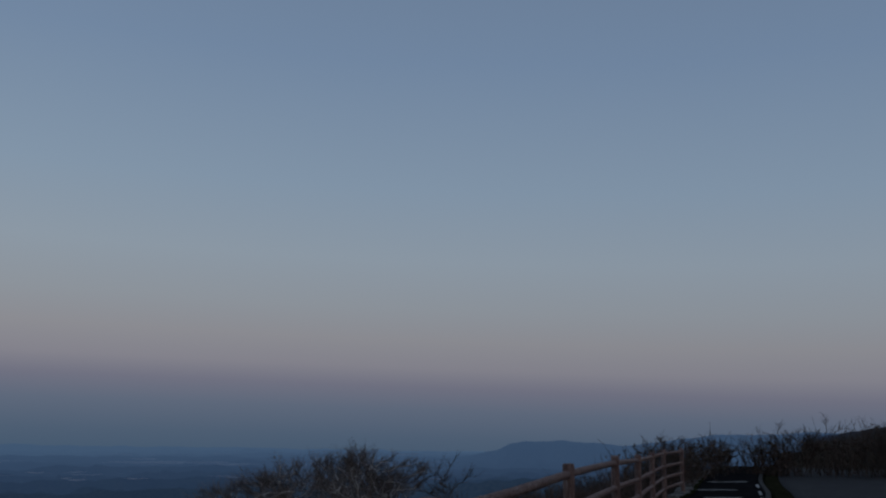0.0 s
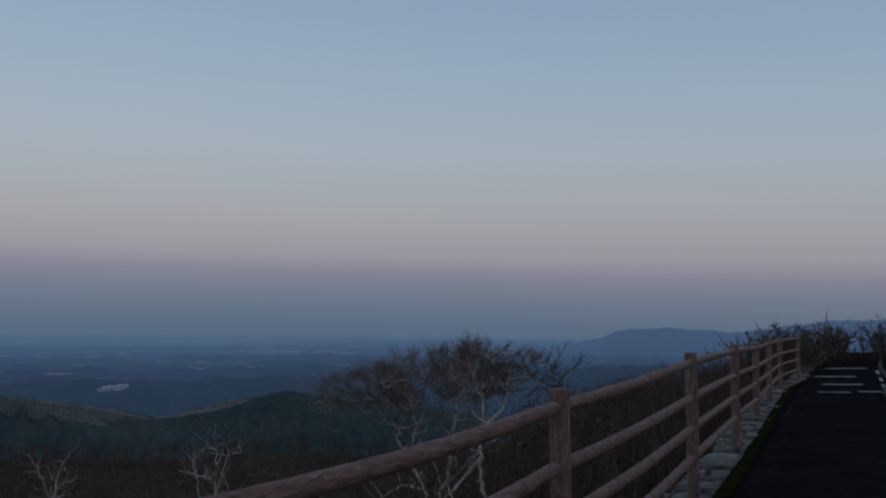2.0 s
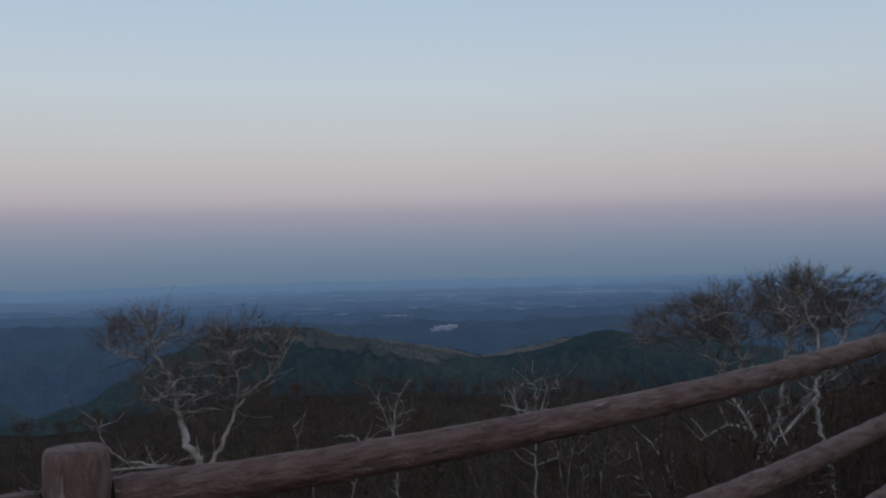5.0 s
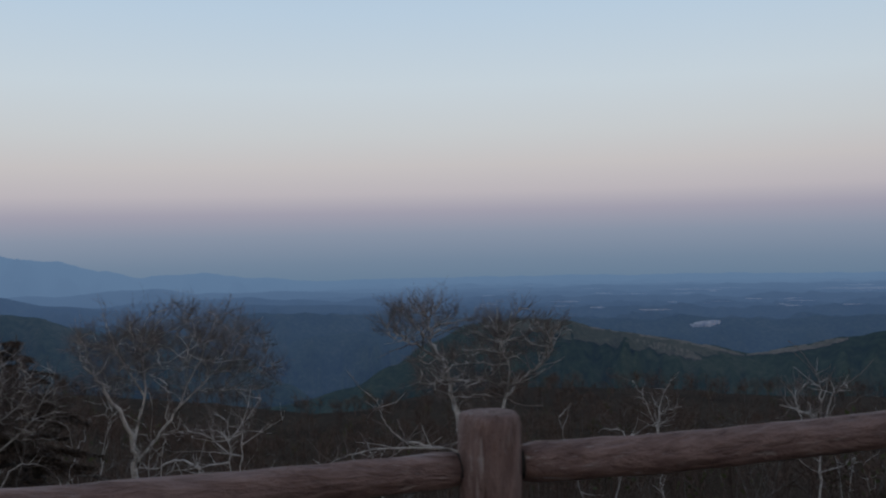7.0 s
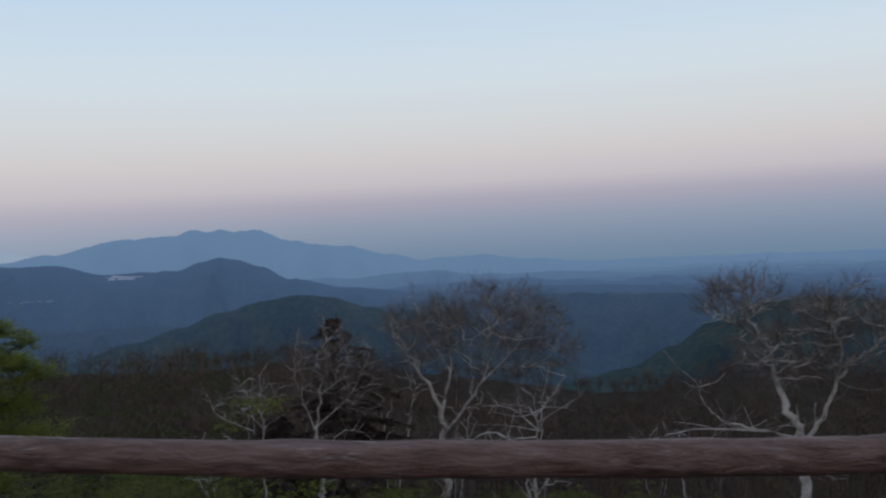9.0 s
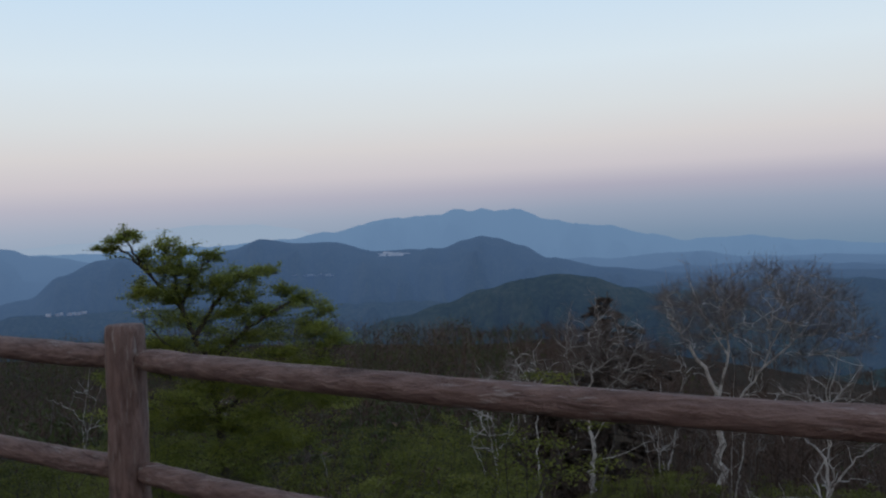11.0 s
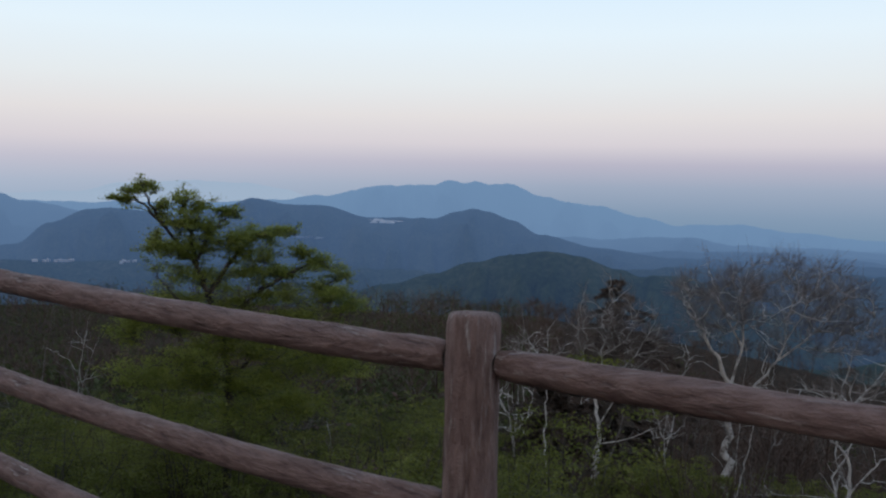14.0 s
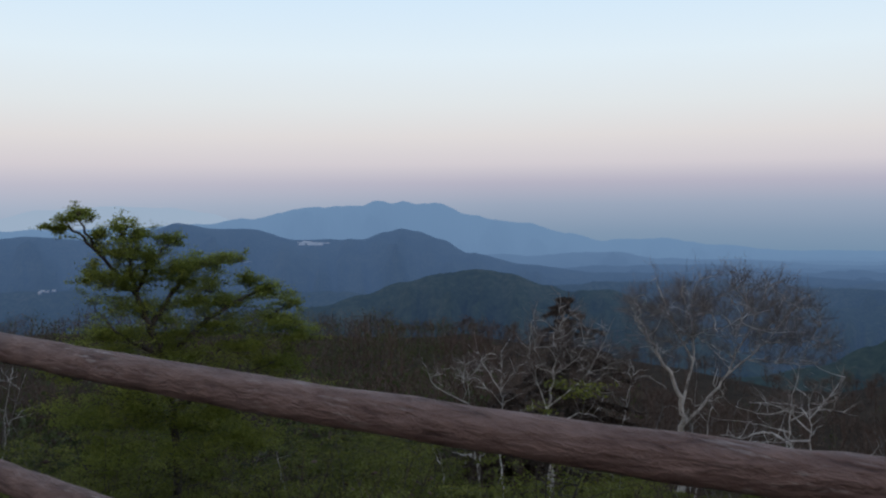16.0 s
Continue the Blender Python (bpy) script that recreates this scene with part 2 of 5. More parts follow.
# near-black colour that paints the shade in the gaps at the rail ends
M_GAP_SHADE = surface("joint_gap_shade", [(0.02, 0.018, 0.016), (0.04, 0.035, 0.032)], scale=20, bump=0.2)


# ---------------------------------------------------------------- mesh helpers
def mesh_object(name, verts, faces, material, parent=None, label="", smooth=True):
    me = bpy.data.meshes.new(name)
    me.from_pydata(verts, [], faces)
    if smooth:
        me.polygons.foreach_set("use_smooth", [True] * len(me.polygons))
    me.materials.append(material)
    ob = new(name, me)
    if parent is not None:
        ob.parent = parent
    if label:
        tagged(ob, label)
    return ob


def part(name, bm, material, parent=None, label="", smooth=False):
    me = bpy.data.meshes.new(name)
    bm.to_mesh(me)
    bm.free()
    if smooth:
        me.polygons.foreach_set("use_smooth", [True] * len(me.polygons))
    me.materials.append(material)
    ob = new(name, me)
    if parent is not None:
        ob.parent = parent
    if label:
        tagged(ob, label)
    return ob


def thing(name, place, label, category, group="", kind=""):
    ob = new(name)
    ob.location = place
    ob.empty_display_size = 0.3
    return tagged(ob, label, category, group, kind)


def spline(points, steps):
    """A smooth line through points (Catmull-Rom)."""
    pts = [Vector(p) for p in points]
    pts = [2 * pts[0] - pts[1]] + pts + [2 * pts[-1] - pts[-2]]
    out = []
    for i in range(1, len(pts) - 2):
        a, b, c, d = pts[i - 1:i + 3]
        for s in range(steps):
            u = s / steps
            out.append(0.5 * (2 * b + (c - a) * u + (2 * a - 5 * b + 4 * c - d) * u * u + (3 * b - a - 3 * c + d) * u ** 3))
    return out + [pts[-2]]


CIRCLES = {n: [(math.cos(math.tau * j / n), math.sin(math.tau * j / n)) for j in range(n)] for n in range(3, 40)}


def tube(verts, faces, line, radii, sides, cap=True, wobble=0.0, rng=None):
    """Adds a tube along a line to verts and faces."""
    base = len(verts)
    n = len(line)
    side = (line[1] - line[0]).orthogonal().normalized()
    circle = CIRCLES[sides]
    for i in range(n):
        t = (line[min(i + 1, n - 1)] - line[max(i - 1, 0)]).normalized()
        side = side - t * side.dot(t)
        if side.length_squared < 1e-10:
            side = t.orthogonal()
        side.normalize()
        other = t.cross(side)
        p, r = line[i], radii[i]
        if wobble:
            for c, s in circle:
                q = r * (1 + rng.uniform(-wobble, wobble))
                verts.append(p + side * (c * q) + other * (s * q))
        else:
            a, b = side * r, other * r
            verts.extend([p + a * c + b * s for c, s in circle])
    for i in range(n - 1):
        k0 = base + i * sides
        k1 = k0 + sides
        for j in range(sides):
            j2 = j + 1 if j + 1 < sides else 0
            faces.append((k0 + j, k0 + j2, k1 + j2, k1 + j))
    if cap:
        faces.append(tuple(base + j for j in reversed(range(sides))))
        faces.append(tuple(base + (n - 1) * sides + j for j in range(sides)))


# ---------------------------------------------------------------- the fence's line and the ground
POSTS = [(2.6, 33.9, 1.18), (2.05, 30.5, 1.18), (1.74, 27.09, 1.18), (1.47, 23.68, 1.19), (1.20, 20.28, 1.24), (0.89, 16.76, 1.24), (0.46, 13.24, 1.17),
         (-0.16, 10.05, 1.12), (-1.61, 7.20, 1.18), (-3.98, 4.72, 1.245), (-6.6, 2.65, 1.30), (-9.6, 1.05, 1.32)]
BOW = {5: 0.02, 6: 0.06, 7: 0.055, 8: 0.05}          # metres by which the curved rails bow towards the path, by span
SPAN = 10


def fence_line():
    pts = spline([(x, y, z) for x, y, z in POSTS], SPAN)
    out = []
    for i, p in enumerate(pts):
        u = (i % SPAN) / SPAN
        t = (pts[min(i + 1, len(pts) - 1)] - pts[max(i - 1, 0)])
        n = Vector((-t.y, t.x, 0)).normalized()
        out.append(p + n * BOW.get(i // SPAN, 0.0) * math.sin(math.pi * u))
    return out


LINE = fence_line()
FLAT = np.array([[p.x, p.y] for p in LINE])
FLAT = np.vstack([FLAT[0] + (FLAT[0] - FLAT[3]) * 2500, FLAT, FLAT[-1] + np.array([-0.5, -0.87]) * 9000])


def beyond(x, y):
    """Metres past the fence, on the valley's side; negative on the path's side."""
    a, b = FLAT[:-1], FLAT[1:]
    p = np.array([x, y])
    ab = b - a
    u = np.clip(((p - a) * ab).sum(1) / (ab * ab).sum(1), 0, 1)
    d = p - (a + ab * u[:, None])
    k = int(np.argmin((d * d).sum(1)))
    cross = ab[k][0] * d[k][1] - ab[k][1] * d[k][0]
    return -math.copysign(math.hypot(*d[k]), cross)


DROP_AT = [-1e4, -0.35, 0.3, 1.0, 3.0, 8.0, 16.0, 33.0, 80.0, 150.0, 250.0, 420.0, 800.0, 1600.0, 3000.0, 4900.0]
DROP_TO = [-0.12, -0.12, -0.25, -0.9, -2.0, -3.7, -5.7, -9.7, -16.5, -21.0, -25.5, -75.0, -170.0, -230.0, -150.0, -55.0]


def heading(x, y):
    return math.degrees(math.atan2(EYE.x - x, y - EYE.y))


def scrub_top(head, dist):
    """Height that the scrub reaches on the hill's shoulder beyond the far end of the fence."""
    up = float(np.interp(head, [-8, -4, -1.5, 2.5, 7, 11.5, 16, 22], [0.3, -0.3, -1.2, -2.1, -3.0, -4.1, -5.6, -7.5]))
    return EYE.z + dist * math.tan(radians(up))


def ground_z(x, y):
    d = beyond(x, y)
    near = d
    if d > 0:
        far = 0.88 * math.hypot(x - EYE.x, y - EYE.y) - 2
        d = max(d, d + (far - d) * min(1.0, d / 4))          # the hillside falls away from the lookout as well
    z = float(np.interp(d, DROP_AT, DROP_TO))
    if d > 0.3:
        shoulder = max(0.0, min(1.0, (18 - heading(x, y)) / 12)) * max(0.0, min(1.0, (120 - d) / 60)) * (y > EYE.y)
        z *= 1 - 0.82 * shoulder * max(0.0, min(1.0, (near - 0.3) / 3))
    if d < -12:
        up = min(1.0, (-12 - d) / 40)
        return z + up * up * (3 - 2 * up) * 9 + min(1.0, -12 - d) * noise.noise((x * 0.2, y * 0.2, 5.0)) * 0.3      # bank above the road
    if d > 30:
        head = math.degrees(math.atan2(EYE.x - x, y - EYE.y))
        dip = max(0.0, min(1.0, (82 - head) / 18)) * max(0.0, min(1.0, (head + 5) / 20))
        z *= 1 + (0.08 + 0.42 * dip) * min(1.0, (d - 30) / 60) * (1.0 if d < 300 else max(0.0, 1 - (d - 300) / 300))
    if d > 1:
        a = min(1.0, d / 20)
        z += a * (noise.noise((x * 0.09, y * 0.09, 3.1)) * 0.7 + noise.noise((x * 0.3, y * 0.3, 8.7)) * 0.25)
        if d > 40:
            z += noise.noise((x * 0.018, y * 0.018, 1.3)) * min(4.0, (d - 40) * 0.05)
    return z


def build_ground():
    radii = [0.0] + list(np.geomspace(0.35, 4900, 150))
    n = 300
    verts, faces = [], []
    for r in radii:
        for j in range(n):
            v = EYE + bearing(360 * j / n) * r
            verts.append((v.x, v.y, ground_z(v.x, v.y)))
    for i in range(len(radii) - 1):
        for j in range(n):
            j2 = (j + 1) % n
            faces.append((i * n + j, i * n + j2, (i + 1) * n + j2, (i + 1) * n + j))
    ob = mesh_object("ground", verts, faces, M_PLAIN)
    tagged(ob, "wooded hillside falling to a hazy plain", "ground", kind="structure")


build_ground()


# far hills: crest heights in degrees above the eye by heading, at a distance in metres
def ridge(name, label, radius, depth, crest, material, rough, seed, n=360, m=36):
    heads = [c[0] for c in crest]
    ups = [c[1] for c in crest]
    lo, hi = heads[0], heads[-1]
    foot = -3.5 if radius > 3000 else -6.5 if radius > 2000 else -12.0

    def height(h, r):
        """Metres over the eye at a heading and a distance."""
        i = min(len(heads) - 2, max(0, int(np.searchsorted(heads, h)) - 1))
        u = (h - heads[i]) / (heads[i + 1] - heads[i])
        c = ups[i] + (ups[i + 1] - ups[i]) * (0.85 * u * u * (3 - 2 * u) + 0.15 * u)
        c += rough * (noise.fractal((h * 0.37, seed, 0.0), 0.85, 2.15, 6) * 0.75)
        top = radius * math.tan(radians(c))
        low = radius * math.tan(radians(min(c - 0.5, foot)))
        u = (r - radius + depth) / depth
        if u > 1:
            return low + (top - low) * (1 - (u - 1) * 1.6)
        u = max(0.0, u)
        spur = noise.fractal((h * 0.55 + seed, u * 2.2, 2.0), 0.8, 2.0, 5) * 0.25 * math.sin(u * math.pi)
        return low + (top - low) * (u ** 0.85 + spur)

    verts, faces = [], []
    for j in range(n + 1):
        h = lo + (hi - lo) * j / n
        for i in range(m + 1):
            r = radius - depth + depth * i / m * 1.35
            v = EYE + bearing(h) * r
            verts.append((v.x, v.y, EYE.z + height(h, r)))
    for j in range(n):
        for i in range(m):
            a = j * (m + 1) + i
            faces.append((a, a + 1, a + m + 2, a + m + 1))
    ob = mesh_object(name, verts, faces, material)
    tagged(ob, label, "hills", kind="structure")

    def meet(h, up):
        """Where a line of sight at a heading and an angle meets this hill."""
        rise = math.tan(radians(up))
        for s in range(41):
            r = radius - depth + depth * s / 40
            if height(h, r) >= r * rise:
                low, high = r - depth / 40, r
                for step in range(6):
                    r = (low + high) / 2
                    low, high = (low, r) if height(h, r) >= r * rise else (r, high)
                break
        else:
            up = math.degrees(math.atan2(height(h, r) - 1, r))
        r -= radius * 0.0025
        v = EYE + bearing(h) * r
        return Vector((v.x, v.y, EYE.z + r * math.tan(radians(up))))

    return meet


# the hills' blue is haze painted into their materials, over forest colours
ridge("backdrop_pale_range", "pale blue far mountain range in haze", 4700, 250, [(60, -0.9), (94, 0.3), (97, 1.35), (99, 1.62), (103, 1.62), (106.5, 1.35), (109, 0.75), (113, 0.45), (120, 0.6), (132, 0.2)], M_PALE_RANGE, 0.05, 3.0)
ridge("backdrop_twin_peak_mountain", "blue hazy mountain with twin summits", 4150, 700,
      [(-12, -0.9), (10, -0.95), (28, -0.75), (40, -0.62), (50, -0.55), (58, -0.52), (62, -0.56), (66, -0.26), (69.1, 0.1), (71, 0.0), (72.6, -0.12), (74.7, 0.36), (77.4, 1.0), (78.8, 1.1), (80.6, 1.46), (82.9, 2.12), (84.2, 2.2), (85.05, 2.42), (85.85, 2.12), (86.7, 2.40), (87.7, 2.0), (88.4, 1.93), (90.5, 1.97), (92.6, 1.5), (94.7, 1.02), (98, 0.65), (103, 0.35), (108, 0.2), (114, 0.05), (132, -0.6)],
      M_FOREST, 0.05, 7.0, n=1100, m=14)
LOW_RANGE = ridge("backdrop_low_range", "long low haze-blue range across the plain", 3300, 700, [(-12, -0.8), (14, -1.35), (30, -1.35), (45, -1.3), (60, -1.42), (65.8, -1.15), (69, -1.22), (72, -0.84), (75.7, -1.05), (79.2, -1.1), (84, -1.4), (100, -1.0), (108, -0.6), (111.6, 0.05), (113.3, 0.5), (115, 0.6), (118, 0.3), (122, -0.3), (132, -1.0)], M_FOREST, 0.2, 11.0)
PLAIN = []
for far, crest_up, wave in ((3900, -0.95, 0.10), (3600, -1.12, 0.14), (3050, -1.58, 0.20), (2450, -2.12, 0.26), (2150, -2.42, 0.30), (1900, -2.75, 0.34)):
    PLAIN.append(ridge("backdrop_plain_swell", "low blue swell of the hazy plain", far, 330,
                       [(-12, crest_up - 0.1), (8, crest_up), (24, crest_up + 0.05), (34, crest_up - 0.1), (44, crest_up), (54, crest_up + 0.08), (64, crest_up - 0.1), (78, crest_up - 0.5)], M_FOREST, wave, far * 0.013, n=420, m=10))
DARK_RANGE = ridge("backdrop_dark_range", "dark haze-blue wooded range with rounded hilltops", 2300, 800,
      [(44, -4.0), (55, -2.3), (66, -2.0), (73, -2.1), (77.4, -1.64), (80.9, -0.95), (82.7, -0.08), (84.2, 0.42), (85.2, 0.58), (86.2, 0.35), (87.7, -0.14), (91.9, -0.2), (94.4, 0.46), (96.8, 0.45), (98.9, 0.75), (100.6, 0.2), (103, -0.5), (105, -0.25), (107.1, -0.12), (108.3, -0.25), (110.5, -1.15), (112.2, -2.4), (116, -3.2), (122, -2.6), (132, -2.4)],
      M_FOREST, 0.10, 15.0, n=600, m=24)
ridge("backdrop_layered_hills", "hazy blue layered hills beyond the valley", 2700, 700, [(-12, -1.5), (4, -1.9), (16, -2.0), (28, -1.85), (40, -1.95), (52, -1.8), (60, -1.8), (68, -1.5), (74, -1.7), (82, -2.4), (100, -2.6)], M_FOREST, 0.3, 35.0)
VALLEY = ridge("backdrop_valley_hills", "haze-blue wooded valley hills", 1700, 600, [(-12, -2.4), (2, -2.3), (8, -2.5), (14, -2.9), (22, -3.0), (34, -3.25), (44, -3.2), (52, -2.9), (60, -2.6), (66, -2.4), (72, -2.6), (80, -3.2), (90, -3.4), (100, -3.2), (112, -3.3), (132, -3.2)], M_FOREST, 0.45, 19.0)
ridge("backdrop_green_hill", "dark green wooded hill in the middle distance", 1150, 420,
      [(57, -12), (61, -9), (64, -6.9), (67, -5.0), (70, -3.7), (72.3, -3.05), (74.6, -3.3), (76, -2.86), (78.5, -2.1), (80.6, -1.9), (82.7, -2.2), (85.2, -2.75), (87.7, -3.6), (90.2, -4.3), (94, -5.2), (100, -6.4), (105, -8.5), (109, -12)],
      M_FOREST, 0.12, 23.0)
ridge("backdrop_blue_hill", "deep haze-blue wooded hill above the valley", 1550, 600, [(44, -5), (50, -4.0), (53, -3.6), (56.2, -3.54), (59.7, -3.8), (62, -3.95), (65.1, -4.35), (69, -5.0), (74, -6.5), (80, -9), (85, -12)], M_FOREST, 0.14, 25.0)
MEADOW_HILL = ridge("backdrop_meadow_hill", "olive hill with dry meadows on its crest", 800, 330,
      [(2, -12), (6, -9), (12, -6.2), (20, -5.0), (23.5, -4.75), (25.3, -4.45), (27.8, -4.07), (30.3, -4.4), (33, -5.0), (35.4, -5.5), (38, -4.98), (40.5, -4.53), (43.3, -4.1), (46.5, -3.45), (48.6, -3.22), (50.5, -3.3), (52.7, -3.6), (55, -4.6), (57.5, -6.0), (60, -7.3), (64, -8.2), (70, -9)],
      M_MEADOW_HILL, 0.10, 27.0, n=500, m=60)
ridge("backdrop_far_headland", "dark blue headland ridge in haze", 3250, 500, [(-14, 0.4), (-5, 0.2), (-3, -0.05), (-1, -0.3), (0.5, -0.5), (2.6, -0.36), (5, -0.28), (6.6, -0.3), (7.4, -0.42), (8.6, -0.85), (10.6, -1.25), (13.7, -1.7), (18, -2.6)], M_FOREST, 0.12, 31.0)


WAY = spline([(5.6, 58, 0), (4.2, 48, 0), (3.3, 41, 0)] + [(x, y, 0) for x, y, z in POSTS], SPAN)


def beside(i, s, z):
    """The point s metres from the fence's line, on the path's side, at the i-th step of WAY."""
    t = WAY[min(i + 1, len(WAY) - 1)] - WAY[max(i - 1, 0)]
    n = Vector((-t.y, t.x, 0)).normalized()
    return Vector((WAY[i].x, WAY[i].y, z)) + n * s


def along(step):
    """Pairs of places along WAY about step metres apart: fractional indices."""
    out, rest, i = [0.0], step, 0
    for i in range(len(WAY) - 1):
        length = (WAY[i + 1] - WAY[i]).length
        pos = 0.0
        while length - pos >= rest:
            pos += rest
            out.append(i + pos / length)
            rest = step
        rest -= length - pos
    return out


def beside_f(f, s, z):
    i = min(int(f), len(WAY) - 2)
    return beside(i, s, z).lerp(beside(i + 1, s, z), f - i)


def offset_strip(a, b, z0, z1, bumps=0.0, across=1):
    """A slab along the fence's line from a to b metres on the path's side of it."""
    verts, faces = [], []
    w = across + 3
    for i in range(len(WAY)):
        ring = [(a, z0)] + [(a + (b - a) * j / across, z1) for j in range(across + 1)] + [(b, z0)]
        for s, z in ring:
            q = beside(i, s, z)
            if bumps and z == z1:
                q.z += bumps * noise.noise(q * 3.0)
            verts.append(q)
    for i in range(len(WAY) - 1):
        for j in range(w - 1):
            c = i * w + j
            faces.append((c, c + w, c + w + 1, c + 1))
    return verts, faces


tagged(mesh_object("pavement", *offset_strip(0.22, 2.02, -0.3, 0.05, 0.006, 8), M_ASPHALT), "dark asphalt footpath beside the fence", "footpath", kind="structure")
tagged(mesh_object("road", *offset_strip(2.62, 11.8, -0.3, 0.0, 0.01, 20), M_ROAD), "grey worn asphalt road", "road", kind="structure")
tagged(mesh_object("verge", *offset_strip(2.18, 2.70, -0.3, 0.02, 0.03, 4), M_GRASS), "narrow grassy verge along the road", "verge", kind="structure")
tagged(mesh_object("moss_strip", *offset_strip(0.15, 0.28, -0.3, 0.062, 0.035, 4), M_MOSS), "moss and grass along the path's edge", "moss", kind="stuff")


def build_kerb_and_stones():
    kerb = tagged(new("kerb"), "worn concrete kerb blocks beside the footpath", "kerb", kind="structure")
    places = along(0.62)
    for f0, f1 in zip(places, places[1:]):
        g = 0.012
        f1 = f1 - (f1 - f0) * g
        vs = []
        for f in (f0, f1):
            vs += [beside_f(f, 2.03, -0.2), beside_f(f, 2.03, 0.075), beside_f(f, 2.045, 0.09), beside_f(f, 2.135, 0.09), beside_f(f, 2.16, 0.07), beside_f(f, 2.165, -0.2)]
        mid = sum(vs, Vector()) / len(vs)
        faces = [(j, j + 1, j + 7, j + 6) for j in range(5)] + [(5, 4, 3, 2, 1, 0), (6, 7, 8, 9, 10, 11)]
        mesh_object("kerb_block", [v - mid for v in vs], faces, M_KERB, kerb, smooth=False).location = mid
    wall = tagged(new("stone_coping"), "pale rough stones along the path's edge under the fence", "stone edging", kind="structure")
    rng = random.Random(12)
    f = 0.5
    n = len(WAY) - 2
    while f < n:
        step = (WAY[min(int(f) + 1, n)] - WAY[int(f)]).length or 0.3
        length = rng.uniform(0.45, 0.95)
        f1 = min(n, f + length / step)
        split = rng.uniform(-0.10, 0.06) if rng.random() < 0.55 else None
        for lo, hi in ((-0.27, 0.19),) if split is None else ((-0.27, split - 0.012), (split + 0.012, 0.19)):
            top = 0.035 + rng.uniform(-0.02, 0.045)
            lo2, hi2 = lo + rng.uniform(-.03, .03), hi + rng.uniform(-.04, .02)
            bm = bmesh.new()
            grid = []
            for a in range(5):
                for b in range(4):
                    q = beside_f(f + (f1 - f) * (0.02 + 0.96 * a / 4), lo2 + (hi2 - lo2) * b / 3, top)
                    edge = (a in (0, 4)) + (b in (0, 3))
                    q += Vector((rng.uniform(-.03, .03), rng.uniform(-.03, .03), rng.uniform(-.012, .012) - 0.008 * edge))
                    grid.append(bm.verts.new(q))
            rim = [grid[b] for b in range(4)] + [grid[a * 4 + 3] for a in range(1, 5)] + [grid[16 + b] for b in (2, 1, 0)] + [grid[a * 4] for a in (3, 2, 1)]
            low = [bm.verts.new(v.co - Vector((0, 0, 0.45))) for v in rim]
            for a in range(4):
                for b in range(3):
                    bm.faces.new((grid[a * 4 + b], grid[a * 4 + 4 + b], grid[a * 4 + 5 + b], grid[a * 4 + 1 + b]))
            for j in range(len(rim)):
                j2 = (j + 1) % len(rim)
                bm.faces.new((rim[j], rim[j2], low[j2], low[j]))
            bmesh.ops.recalc_face_normals(bm, faces=bm.faces)
            mid = beside_f((f + f1) / 2, (lo + hi) / 2, 0)
            for v in bm.verts:
                v.co -= mid
            part("stone", bm, M_STONE, wall, smooth=True).location = mid
        f = f1 + 0.02 / step


build_kerb_and_stones()


def road_mark(x0, y0, x1, y1, width, z=0.056):
    a, b = Vector((x0, y0, z)), Vector((x1, y1, z))
    side = (b - a).cross(Vector((0, 0, 1))).normalized() * width / 4
    n = 8
    rng = random.Random(int(x0 * 91 + y0 * 37))
    verts, faces = [], []
    for i in range(n + 1):
        p = a.lerp(b, i / n)
        verts += [p + side * rng.uniform(0.8, 1.05), p - side * rng.uniform(0.8, 1.05)]
        verts += [verts[-2] - Vector((0, 0, 0.004)), verts[-1] - Vector((0, 0, 0.004))]
    for i in range(n):
        c = i * 4
        faces += [(c, c + 1, c + 5, c + 4), (c, c + 4, c + 6, c + 2), (c + 1, c + 3, c + 7, c + 5)]
    tagged(mesh_object("road_marking", verts, faces, M_PAINT, smooth=False), "worn white painted bar on the asphalt", "road marking", group="white road markings", kind="structure")


for m in ((2.75, 29.4, 3.35, 29.5, 0.45), (3.55, 29.8, 4.0, 29.9, 0.4), (3.0, 32.0, 3.9, 32.2, 0.5), (3.05, 35.3, 4.1, 35.6, 0.6),
          (4.25, 31.2, 4.35, 32.4, 0.16), (4.5, 33.6, 4.65, 35.2, 0.16), (4.85, 37.0, 5.05, 39.0, 0.18), (3.7, 40.0, 4.9, 40.6, 0.7)):
    road_mark(*m)


